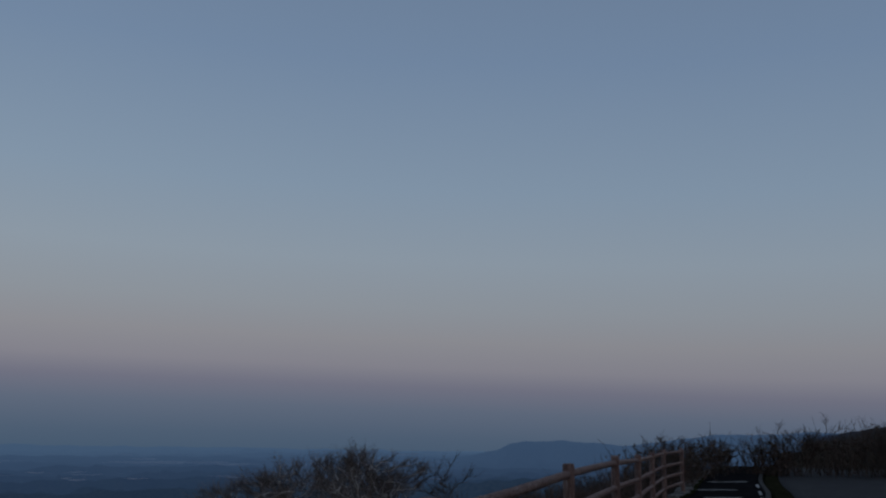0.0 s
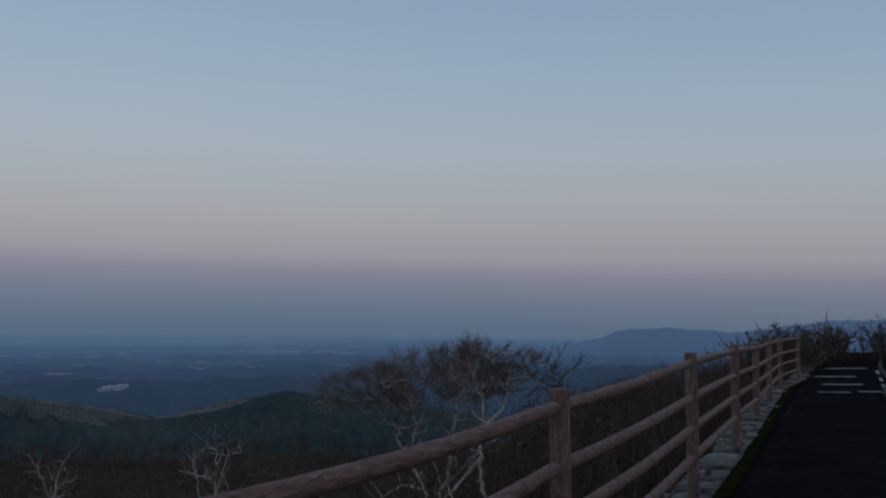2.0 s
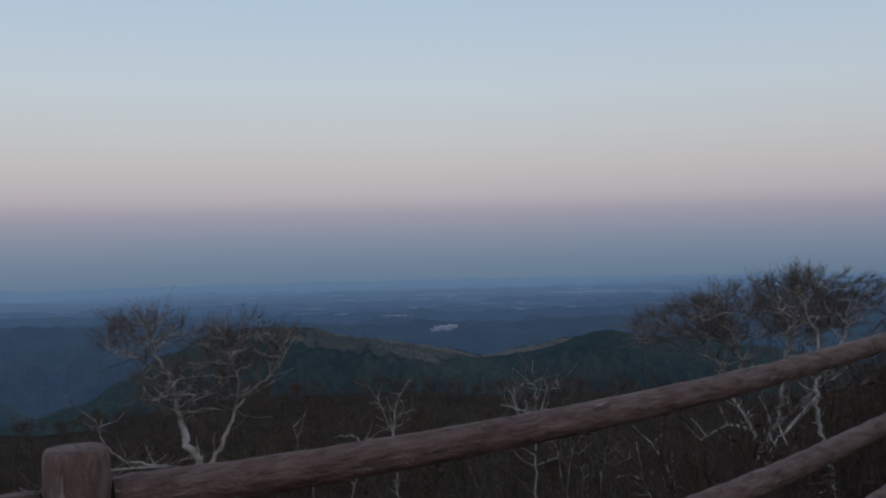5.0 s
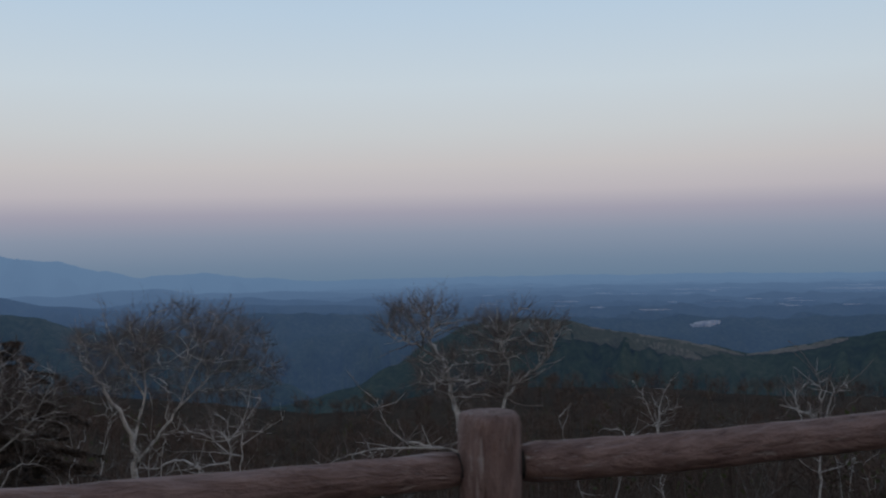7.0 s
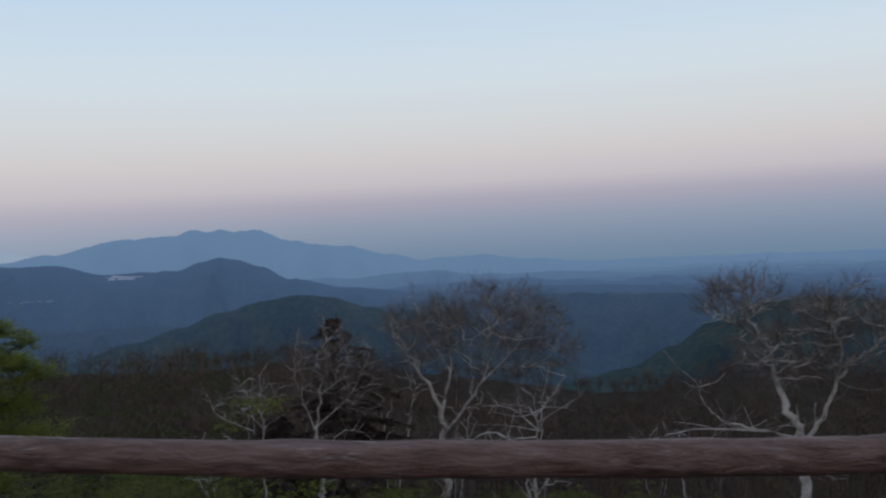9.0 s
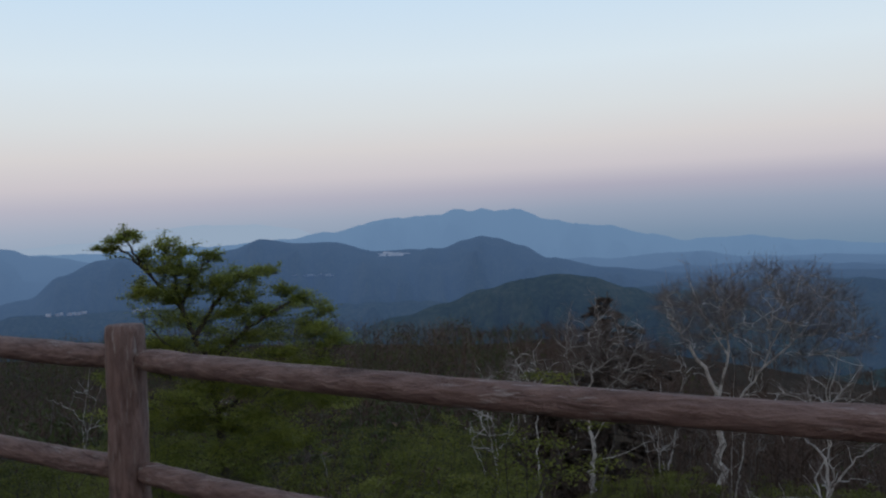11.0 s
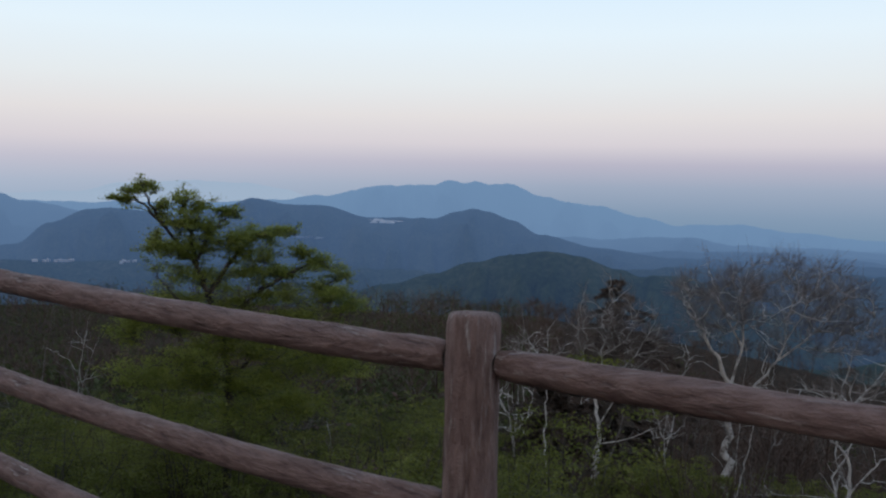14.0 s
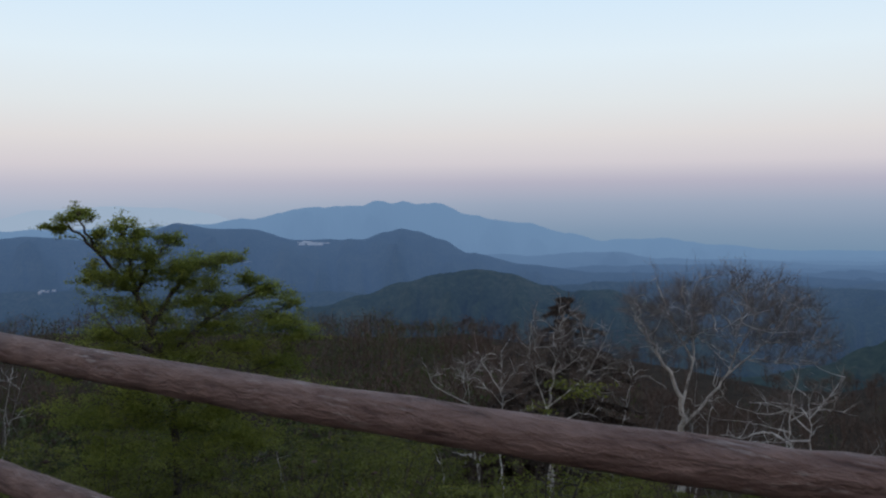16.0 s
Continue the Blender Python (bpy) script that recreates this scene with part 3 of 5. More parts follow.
def build_fence():
    fence = thing("fence", (POSTS[6][0], POSTS[6][1], 0.0), "brown imitation log fence with four round rails", "fence")
    inv = Matrix.Translation(-fence.location)
    # one post, shared
    bm = bmesh.new()
    rng = random.Random(4)
    rings = [(0.052, -1.35)] + [(0.0515 - 0.0012 * j / 30, -1.2 + 1.18 * j / 30) for j in range(31)] + [(0.0478, -0.006), (0.043, 0.0), (0.02, 0.002)]
    loops = []
    for r, z in rings:
        loop = []
        for i in range(32):
            a = math.tau * i / 32
            w = noise.fractal((math.cos(a) * 2.4, math.sin(a) * 2.4, z * 8.0), 0.8, 2.0, 3)
            q = r * (1 + 0.07 * w)
            loop.append(bm.verts.new((q * math.cos(a), q * math.sin(a), z)))
        loops.append(loop)
    for a, b in zip(loops, loops[1:]):
        for i in range(32):
            bm.faces.new((a[i], a[(i + 1) % 32], b[(i + 1) % 32], b[i]))
    bm.faces.new(loops[-1])
    bm.faces.new(list(reversed(loops[0])))
    post = part("post", bm, M_LOG, fence, smooth=True)
    post.location = Vector(POSTS[0]) - fence.location
    for i, p in enumerate(POSTS[1:], 1):
        o = post.copy()
        scene.collection.objects.link(o)
        o.location = Vector(p) - fence.location
        o.rotation_euler = (random.uniform(-.012, .012), random.uniform(-.012, .012), i * 1.7)
    for i in range(len(POSTS) - 1):
        seg = LINE[i * SPAN:(i + 1) * SPAN + 1]
        chord = (seg[-1] - seg[0]).normalized()
        for level in range(4):
            line = [p + Vector((0, 0, -(0.088, 0.376, 0.628, 0.87)[level])) for p in seg]
            line[0] = line[0] + chord * 0.057
            line[-1] = line[-1] - chord * 0.057
            # lay the rail along its own z, so that its bark runs lengthwise
            mid = (line[0] + line[-1]) / 2
            m = Matrix.Translation(mid) @ chord.to_track_quat("Z", "Y").to_matrix().to_4x4()
            mi = m.inverted()
            near = 5 <= i <= 9
            fine = [mi @ q for q in spline(line, 9 if near else 2)]
            thick = {7: 0.0295, 8: 0.032}.get(i, 0.0335)          # the logs differ in girth
            radii = [thick] * len(fine)
            radii[0] = radii[-1] = thick - 0.0035
            verts, faces = [], []
            tube(verts, faces, fine, radii, 28 if near else 12)
            for v_i, v in enumerate(verts):
                ring = v_i // (28 if near else 12)
                c0 = fine[ring]
                out = (v - c0)
                w = noise.fractal((out.x * 45 + i * 3.1, out.y * 45 + level * 5.7, v.z * 10.0), 0.8, 2.0, 3)
                verts[v_i] = c0 + out * (1 + 0.085 * w)
            rail = mesh_object("rail", verts, faces, M_LOG, fence)
            rail.matrix_basis = inv @ m
            # tenons coloured dark, so each gap at a post looks shaded
            for end, sgn in ((0, 1), (-1, -1)):
                cv, cf = [], []
                d = (fine[1] - fine[0]).normalized() if end == 0 else (fine[-1] - fine[-2]).normalized()
                tube(cv, cf, [fine[end] - d * 0.022 * sgn, fine[end] + d * 0.004 * sgn], [thick * 0.8, thick * 0.8], 16)
                joint = mesh_object("socket", cv, cf, M_GAP_SHADE, rail)
    return fence


build_fence()


# ---------------------------------------------------------------- pale fields and roofs far off
def far_patch(name, label, head, up, wide, high, meet, material, seed, category="field"):
    """An uneven open field lying on a far slope: wide and high in degrees."""
    rng = random.Random(seed)
    n, rings = 44, (0.4, 0.75, 1.0)
    turn = rng.uniform(0, 99)
    verts = [meet(head, up)]
    for s in rings:
        for i in range(n):
            a = math.tau * i / n
            k1 = 0.8 + 0.55 * noise.fractal((math.cos(a) * 1.7 + turn, math.sin(a) * 1.7, 4.0), 0.7, 2.0, 5)
            k1 = max(0.2, k1) * s
            verts.append(meet(head + math.cos(a) * wide / 2 * k1, up + math.sin(a) * high / 2 * k1))
    faces = [(0, 1 + i, 1 + (i + 1) % n) for i in range(n)]
    for s in range(len(rings) - 1):
        for i in range(n):
            a, b = 1 + s * n + i, 1 + s * n + (i + 1) % n
            faces.append((a, a + n, b + n, b))
    tagged(mesh_object(name, verts, faces, material), label, category, kind="structure")


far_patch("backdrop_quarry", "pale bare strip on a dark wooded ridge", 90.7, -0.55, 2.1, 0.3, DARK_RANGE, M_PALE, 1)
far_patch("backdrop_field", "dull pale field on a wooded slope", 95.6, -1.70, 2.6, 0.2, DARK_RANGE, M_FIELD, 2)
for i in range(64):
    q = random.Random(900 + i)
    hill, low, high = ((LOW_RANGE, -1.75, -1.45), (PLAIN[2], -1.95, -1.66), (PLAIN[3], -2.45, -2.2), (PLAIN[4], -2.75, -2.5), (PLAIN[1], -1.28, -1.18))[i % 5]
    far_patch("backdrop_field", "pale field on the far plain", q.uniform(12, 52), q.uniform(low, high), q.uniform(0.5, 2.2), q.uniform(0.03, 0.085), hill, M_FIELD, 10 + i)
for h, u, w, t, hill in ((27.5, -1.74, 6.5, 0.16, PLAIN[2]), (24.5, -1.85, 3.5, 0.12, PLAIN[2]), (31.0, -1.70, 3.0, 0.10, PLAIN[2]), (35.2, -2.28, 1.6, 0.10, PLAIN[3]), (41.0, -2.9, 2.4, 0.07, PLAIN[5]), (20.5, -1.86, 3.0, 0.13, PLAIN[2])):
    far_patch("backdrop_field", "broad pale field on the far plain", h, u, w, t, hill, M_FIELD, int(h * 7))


def far_ribbon(name, label, line, meet, material, seed):
    """A strip of open meadow on a far slope: (heading, angle, half its height in degrees) along it."""
    pts = spline([Vector(q) for q in line], 8)
    verts = []
    for i, q in enumerate(pts):
        t = noise.fractal((i * 0.31, seed, 0.0), 0.7, 2.0, 3)
        b = noise.fractal((i * 0.37, seed, 5.0), 0.7, 2.0, 3)
        for v in (1 + 0.7 * t, 0.0, -1 - 0.8 * b):
            verts.append(meet(q.x, q.y + q.z * v))
    faces = []
    for i in range(len(pts) - 1):
        c = i * 3
        faces += [(c, c + 1, c + 4, c + 3), (c + 1, c + 2, c + 5, c + 4)]
    tagged(mesh_object(name, verts, faces, material), label, "meadow", kind="structure")


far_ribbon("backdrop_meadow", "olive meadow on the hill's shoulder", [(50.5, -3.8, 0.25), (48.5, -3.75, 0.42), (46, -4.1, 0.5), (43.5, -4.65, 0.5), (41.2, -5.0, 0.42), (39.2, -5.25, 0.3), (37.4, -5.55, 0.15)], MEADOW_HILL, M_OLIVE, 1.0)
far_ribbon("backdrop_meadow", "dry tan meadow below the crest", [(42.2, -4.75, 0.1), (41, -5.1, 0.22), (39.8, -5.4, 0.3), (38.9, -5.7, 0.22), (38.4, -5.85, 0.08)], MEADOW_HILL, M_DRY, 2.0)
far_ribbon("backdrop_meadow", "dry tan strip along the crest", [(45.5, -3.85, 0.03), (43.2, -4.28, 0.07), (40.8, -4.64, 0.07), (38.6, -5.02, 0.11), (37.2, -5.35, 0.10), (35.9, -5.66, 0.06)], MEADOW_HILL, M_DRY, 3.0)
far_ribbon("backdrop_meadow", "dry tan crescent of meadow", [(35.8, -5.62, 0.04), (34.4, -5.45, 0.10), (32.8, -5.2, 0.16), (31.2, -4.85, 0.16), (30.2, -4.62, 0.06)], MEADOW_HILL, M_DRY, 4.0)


def far_houses(head, up, meet, count, spread, size, seed):
    """Low pale buildings with pitched roofs, far down in the valley."""
    rng = random.Random(seed)
    for i in range(count):
        h = head + rng.gauss(0, spread)
        house = thing("far_house", meet(h, up - 0.12 * (h - head) * (spread < 0.4) + rng.uniform(-0.09, 0.09)), "small pale building far down in the valley", "house", group="far houses")
        house.rotation_euler = (0, 0, rng.uniform(0, 3))
        a, b, t = size * rng.uniform(0.7, 1.6), size * rng.uniform(0.4, 0.7), size * 0.35
        mesh_object("wall", [(x, y, q) for q in (-size, t) for x, y in ((-a, -b), (a, -b), (a, b), (-a, b))], [(0, 1, 5, 4), (1, 2, 6, 5), (2, 3, 7, 6), (3, 0, 4, 7)], M_ROOF, house, smooth=False)
        e = 1.08
        mesh_object("roof", [(-a * e, -b * e, t), (a * e, -b * e, t), (a * e, b * e, t), (-a * e, b * e, t), (-a * e, 0, t * 1.7), (a * e, 0, t * 1.7)], [(0, 1, 5, 4), (2, 3, 4, 5), (0, 4, 3), (1, 2, 5), (3, 2, 1, 0)], M_ROOF, house, smooth=False)


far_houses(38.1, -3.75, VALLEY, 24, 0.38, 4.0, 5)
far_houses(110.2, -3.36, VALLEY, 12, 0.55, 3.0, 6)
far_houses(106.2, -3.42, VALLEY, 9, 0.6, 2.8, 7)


# ---------------------------------------------------------------- trees
def slope_point(deg, dist):
    v = EYE + bearing(deg) * dist
    return Vector((v.x, v.y, ground_z(v.x, v.y)))


class Bones:
    """Places on a tree's skeleton, and the way the wood runs there."""

    def __init__(self):
        self.p, self.d, self.n = np.zeros((256, 3)), np.zeros((256, 3)), 0
        self.jit = np.random.RandomState(5)

    def add(self, line, low=-1e9):
        pts = np.array(line)
        way = np.empty_like(pts)
        way[1:-1] = pts[2:] - pts[:-2]
        way[0], way[-1] = pts[1] - pts[0], pts[-1] - pts[-2]
        way /= np.linalg.norm(way, axis=1)[:, None] + 1e-9
        keep = pts[:, 2] > low
        keep[0] = False
        pts, way = pts[keep], way[keep]
        while self.n + len(pts) > len(self.p):
            self.p, self.d = np.vstack([self.p, self.p * 0]), np.vstack([self.d, self.d * 0])
        self.p[self.n:self.n + len(pts)], self.d[self.n:self.n + len(pts)] = pts, way
        self.n += len(pts)

    def near(self, goal, fuzzy=True):
        d = self.p[:self.n] - np.array(goal)
        d2 = (d * d).sum(1)
        if fuzzy:
            turn = 1 + (d * self.d[:self.n]).sum(1) / (np.sqrt(d2) + 1e-6)
            d2 = d2 * (1 + 2.2 * turn ** 2) + 3.5 * np.maximum(0, d[:, 2] + 0.1) ** 2
            d2 *= self.jit.uniform(0.7, 1.3, self.n)
        k = int(np.argmin(d2))
        return Vector(self.p[k]), Vector(self.d[k])


def reach(bones, target, goal, rng, r0, r1, sides, seg, sag=0.12, wob=0.08, limit=1e9):
    """Grows one branch from the nearest bone to the goal, and returns its line."""
    start, along = bones.near(goal)
    span = (goal - start).length
    if span < 0.05 or span > limit:
        return None
    way = (goal - start) / span
    lead = max(0.0, along.dot(way))
    ctrl = start + (along * lead * 0.3 + way * (0.5 - 0.2 * lead)) * span + Vector((0, 0, -sag * span))
    line, radii = [], []
    for i in range(seg + 1):
        u = i / seg
        p = start * (1 - u) ** 2 + ctrl * 2 * u * (1 - u) + goal * u * u
        if 0 < i:
            p = p + Vector((rng.gauss(0, 1), rng.gauss(0, 1), rng.gauss(0, 1))) * wob * span / seg
        line.append(p)
        radii.append(r0 + (r1 - r0) * u)
    tube(*target, line, radii, sides, cap=False)
    return line


def shoot(target, start, along, centre, rng, length, r0, r1, sides, seg, spread):
    """A twig that leaves its bough at an angle and bends up and outwards."""
    out = (start - centre).normalized()
    v = (along + Vector((rng.gauss(0, spread), rng.gauss(0, spread), rng.gauss(0.06, spread * 0.8))) + out * 0.25).normalized()
    line = [start]
    for i in range(seg):
        line.append(line[-1] + v * length / seg)
        v = (v + out * 0.06 + Vector((rng.gauss(0, 0.13), rng.gauss(0, 0.13), 0.06 + rng.gauss(0, 0.12)))).normalized()
    tube(*target, line, [r0 + (r1 - r0) * i / seg for i in range(seg + 1)], sides, cap=False)
    return line


def in_crown(rng, c, shell):
    """A place in an oval crown (centre across, up, away; radii), rather near its upper skin."""
    while True:
        v = Vector((rng.gauss(0, 1), rng.gauss(0, 1), rng.gauss(0, 1))).normalized()
        if v.z > -0.75 or rng.random() < 0.3:
            break
    v *= rng.uniform(shell, 1.0) ** 0.5
    return c[0] + v.x * c[3], c[1] + v.z * c[4], c[2] + v.y * c[5]


def bare_tree(place, seed, label, limbs, crowns, boughs=9, sprays=520, bark=None, twig=None, name="birch_tree", lowtwigs=60, group="bare trees on the slope", spray_r=0.0042, bough_r=0.014, thick=0.52, lowlen=0.7):
    """A leafless tree. limbs: (radius, [(across, height over the eye), ...]); crowns: (across, height over the eye, half width, half height)."""
    rng = random.Random(seed)
    tree = thing(name, place, label, "tree", group=group)
    away = Vector((place.x - EYE.x, place.y - EYE.y, 0)).normalized()
    across = Vector((away.y, -away.x, 0))
    lift = EYE.z - place.z
    wood, fine = ([], []), ([], [])
    bones = Bones()
    for n_l, (r, pts) in enumerate(limbs):
        depth = rng.uniform(-0.5, 0.5)
        out = []
        for i, (a, u) in enumerate(pts):
            w = 0.0 if n_l == 0 and i < 2 else depth * i * 0.5 + rng.gauss(0, 0.06)
            out.append(across * a + Vector((0, 0, u + lift)) + away * w)
        if n_l == 0 or out[0].z < 0.7:
            foot = out[0].z
            if foot < 0:
                out.pop(0)
                foot = out[0].z
            base = Vector((out[0].x + rng.gauss(0, 0.03) * foot, out[0].y + rng.gauss(0, 0.03) * foot, -0.5))
            bends = [base.lerp(out[0], (j + 1) / 4) + Vector((rng.gauss(0, 1), rng.gauss(0, 1), 0)) * foot * (0.01 if r >= 0.09 else 0.035) for j in range(3)] if foot > 1.2 else []
            out = [base] + bends + out
        elif bones.n:
            out[0] = bones.near(out[0], False)[0]
        line = spline(out, 6)
        line = [p + Vector((rng.gauss(0, r * 0.4), rng.gauss(0, r * 0.4), rng.gauss(0, r * 0.25))) if i > 3 else p for i, p in enumerate(line)]
        n = len(line)
        if n_l == 0:
            radii = [0.008 + r * (1.3 if r >= 0.09 else 0.62) * (1 - i / (n - 1)) ** 1.25 for i in range(n)]
        else:
            radii = [max(0.005, r * thick * (1.05 - 0.95 * i / (n - 1))) for i in range(n)]
        tube(*wood, line, radii, 8, cap=False, wobble=0.06, rng=rng)
        bones.add(line, 0.5)
    place3 = lambda q: across * q[0] + Vector((0, 0, q[1] + lift)) + away * q[2]
    full = [(a, u, 0.0, w, h, w * 0.75) for a, u, w, h in crowns]
    main = bones.n
    size = sum(c[3] * c[4] for c in full) or 1.0
    centre = place3((sum(c[0] * c[3] * c[4] for c in full) / size, sum((c[1] - c[4]) * c[3] * c[4] for c in full) / size, 0.0)) if full else None
    lines = []
    for c in full:
        share = c[3] * c[4] / size
        for i in range(max(2, int(boughs * 1.7 * share * len(full)))):
            line = reach(bones, wood, place3(in_crown(rng, c, 0.1)), rng, bough_r * 1.25, bough_r * 0.45, 5, 6, 0.0, 0.24)
            if line:
                bones.add(line)
                lines.append(line)
    inside = lambda p: any(((p - place3(c[:3])).dot(across) / c[3]) ** 2 + ((p.z - c[1] - lift) / c[4]) ** 2 < 1.25 for c in full)
    scale = (sum(c[3] for c in full) / len(full)) * 0.33 if full else 1.0
    per = 7
    most = max(2, min(8, round(sprays * len(full) * 0.5 / max(1, len(lines) * per))))
    for line in lines:
        for i in range(per):
            u = 5.99 if i == 0 else rng.uniform(1.6, 6) * 0.999
            k0 = int(u)
            p = line[k0].lerp(line[k0 + 1], u - k0)
            v = (line[k0 + 1] - line[k0]).normalized()
            twig_line = shoot(wood if i == 3 else fine, p, v, centre, rng, scale * rng.uniform(0.4, 1.15), bough_r * 0.3, bough_r * 0.14, 3, 4, 0.5 if i else 0.2)
            if not inside(twig_line[-1]) and rng.random() < 0.6:
                continue
            for j in range(most):
                u = rng.uniform(0.6, 4) * 0.999
                k0 = int(u)
                q = twig_line[k0].lerp(twig_line[k0 + 1], u - k0)
                w = (twig_line[k0 + 1] - twig_line[k0]).normalized()
                shoot(fine, q, w, centre, rng, scale * rng.uniform(0.25, 0.8), spray_r, spray_r * 0.5, 3, 2, 0.6)
    for i in range(lowtwigs):
        p = Vector(bones.p[rng.randrange(main)])
        v = Vector((rng.gauss(0, 1), rng.gauss(0, 1), rng.gauss(0.3, 0.7))).normalized()
        length = rng.uniform(0.2, 1.0) * lowlen
        line = [p]
        for s in range(4):
            v = (v + Vector((rng.gauss(0, .2), rng.gauss(0, .2), rng.gauss(0.1, .2)))).normalized()
            line.append(line[-1] + v * length / 3)
        tube(*(wood if i % 3 == 0 else fine), line, [0.011, 0.009, 0.007, 0.006, 0.005], 4, cap=False)
    mesh_object("trunk", *wood, bark or M_BIRCH, tree)
    mesh_object("crown", *fine, twig or M_TWIG, tree, "fine brown leafless twigs")
    return tree


def chance_tree(head, dist, height, seed, label="small leafless tree in the brown scrub", **kw):
    """A smaller bare tree whose limbs fall by chance."""
    rng = random.Random(seed)
    place = slope_point(head, dist)
    base = place.z - EYE.z
    limbs = []
    for s in range(rng.choice((1, 2, 2, 3))):
        lean = rng.uniform(-0.3, 0.3)
        pts, a = [], 0.0
        for i in range(5):
            u = i / 4
            pts.append((a, base + height * 0.8 * u))
            a += lean * height * 0.25 + rng.gauss(0, 0.05) * height * 0.25
        limbs.append((height * rng.uniform(0.007, 0.012), pts))
    w = height * rng.uniform(0.22, 0.34)
    crowns = [(limbs[0][1][-1][0], base + height * 0.72, w, height * 0.27)]
    opts = dict(boughs=6, sprays=120, lowtwigs=16, twig=M_TWIG_DARK)
    opts.update(kw)
    return bare_tree(place, seed, label, limbs, crowns, **opts)


def leaf_faces(store, c, rng, size, flat=1.0):
    """One small folded leaf at c."""
    verts, faces = store
    a = Vector((rng.gauss(0, 1), rng.gauss(0, 1), rng.gauss(0, flat))).normalized()
    b = a.cross(Vector((rng.gauss(0, 1), rng.gauss(0, 1), rng.gauss(0, 1)))).normalized()
    s = size * rng.uniform(0.6, 1.35)
    n = a.cross(b) * s * 0.2
    k0 = len(verts)
    verts += [c - a * s, c + b * s * 0.5 + n, c + a * s, c - b * s * 0.5 + n]
    faces += [(k0, k0 + 1, k0 + 2), (k0, k0 + 2, k0 + 3)]


def leaf_cloud(store, centres, size, gen, tilt=0.5):
    """Small folded leaves at many places at once, lying more or less level."""
    n = len(centres)
    if not n:
        return
    up = np.column_stack([gen.normal(0, tilt, n), gen.normal(0, tilt, n), np.ones(n)])
    a = np.cross(up, gen.normal(0, 1, (n, 3)))
    a /= np.linalg.norm(a, axis=1)[:, None] + 1e-9
    b = np.cross(up, a)
    b /= np.linalg.norm(b, axis=1)[:, None] + 1e-9
    z = (size * gen.uniform(0.6, 1.35, n))[:, None]
    fold = up / np.linalg.norm(up, axis=1)[:, None] * z * 0.2
    quad = np.stack([centres - a * z, centres + b * z * 0.5 + fold, centres + a * z, centres - b * z * 0.5 + fold], 1).reshape(-1, 3)
    k0 = len(store[0])
    store[0].extend(map(tuple, quad.tolist()))
    first = np.arange(n) * 4 + k0
    store[1].extend(map(tuple, np.stack([np.column_stack([first, first + 1, first + 2]), np.column_stack([first, first + 2, first + 3])], 1).reshape(-1, 3).tolist()))


def sliver(store, a, b, width, rng):
    """A thin twig far off: one long narrow face."""
    verts, faces = store
    side = (b - a).cross(Vector((rng.gauss(0, 1), rng.gauss(0, 1), rng.gauss(0, 1)))).normalized() * width
    k0 = len(verts)
    verts += [a - side, a + side, b]
    faces.append((k0, k0 + 1, k0 + 2))


def leafy_tree(place, seed, label, limbs, pads, leaf=0.036, per=500, name="oak_tree"):
    """A tree in young leaf, with its foliage in uneven pads on forked limbs."""
    rng = random.Random(seed)
    gen = np.random.RandomState(seed)
    tree = thing(name, place, label, "tree")
    away = Vector((place.x - EYE.x, place.y - EYE.y, 0)).normalized()
    across = Vector((away.y, -away.x, 0))
    lift = EYE.z - place.z
    wood, leaves = ([], []), ([], [])
    bones = Bones()
    for n_l, (r, pts) in enumerate(limbs):
        depth = rng.uniform(-0.8, 0.8)
        out = [across * a + Vector((0, 0, u + lift)) + away * (0 if n_l == 0 and i < 3 else depth * i * 0.4) for i, (a, u) in enumerate(pts)]
        if n_l == 0:
            out.insert(0, Vector((out[0].x, out[0].y, -0.5)))
        elif bones.n:
            out[0] = bones.near(out[0], False)[0]
        line = spline(out, 6)
        line = [p + Vector((rng.gauss(0, .03), rng.gauss(0, .03), rng.gauss(0, .02))) for p in line]
        n = len(line)
        tube(*wood, line, [max(0.012, r * 0.72 * (1.1 - 0.85 * i / (n - 1))) for i in range(n)], 8, cap=False, wobble=0.08, rng=rng)
        bones.add(line)
    for a, u, w, h in pads:
        for rep in range(3 if w > 0.45 else 2):
            z = rng.uniform(-0.9, 0.9) * (0.6 + w) * (0.4 if rep == 0 else 1.0)
            c = across * a + Vector((0, 0, u + lift)) + away * z
            tips = []
            for i in range(11):
                goal = c + across * rng.gauss(0, w * 0.58) + Vector((0, 0, rng.gauss(0, h * 0.5))) + away * rng.gauss(0, w * 0.5)
                line = reach(bones, wood, goal, rng, 0.013, 0.004, 4, 5, -0.05, 0.3)
                if line:
                    tips += line[3:]
                    if i < 2:
                        bones.add(line)
            n = int(per * (0.55 + w * h * 7.5))
            pick = np.array([tips[rng.randrange(len(tips))] for i in range(n)])
            spread = gen.normal(0, 1, (n, 3))
            pick += np.outer(spread[:, 0] * w * 0.2, np.array(across)) + np.outer(spread[:, 1] * w * 0.2, np.array(away))
            pick[:, 2] += np.abs(spread[:, 2]) * h * 0.3 - h * 0.08
            leaf_cloud(leaves, pick, leaf, gen, 0.6)
    mesh_object("trunk", *wood, M_BARK, tree)
    mesh_object("crown", *leaves, M_OAKLEAF, tree, "clumps of young green leaves", smooth=False)
    return tree


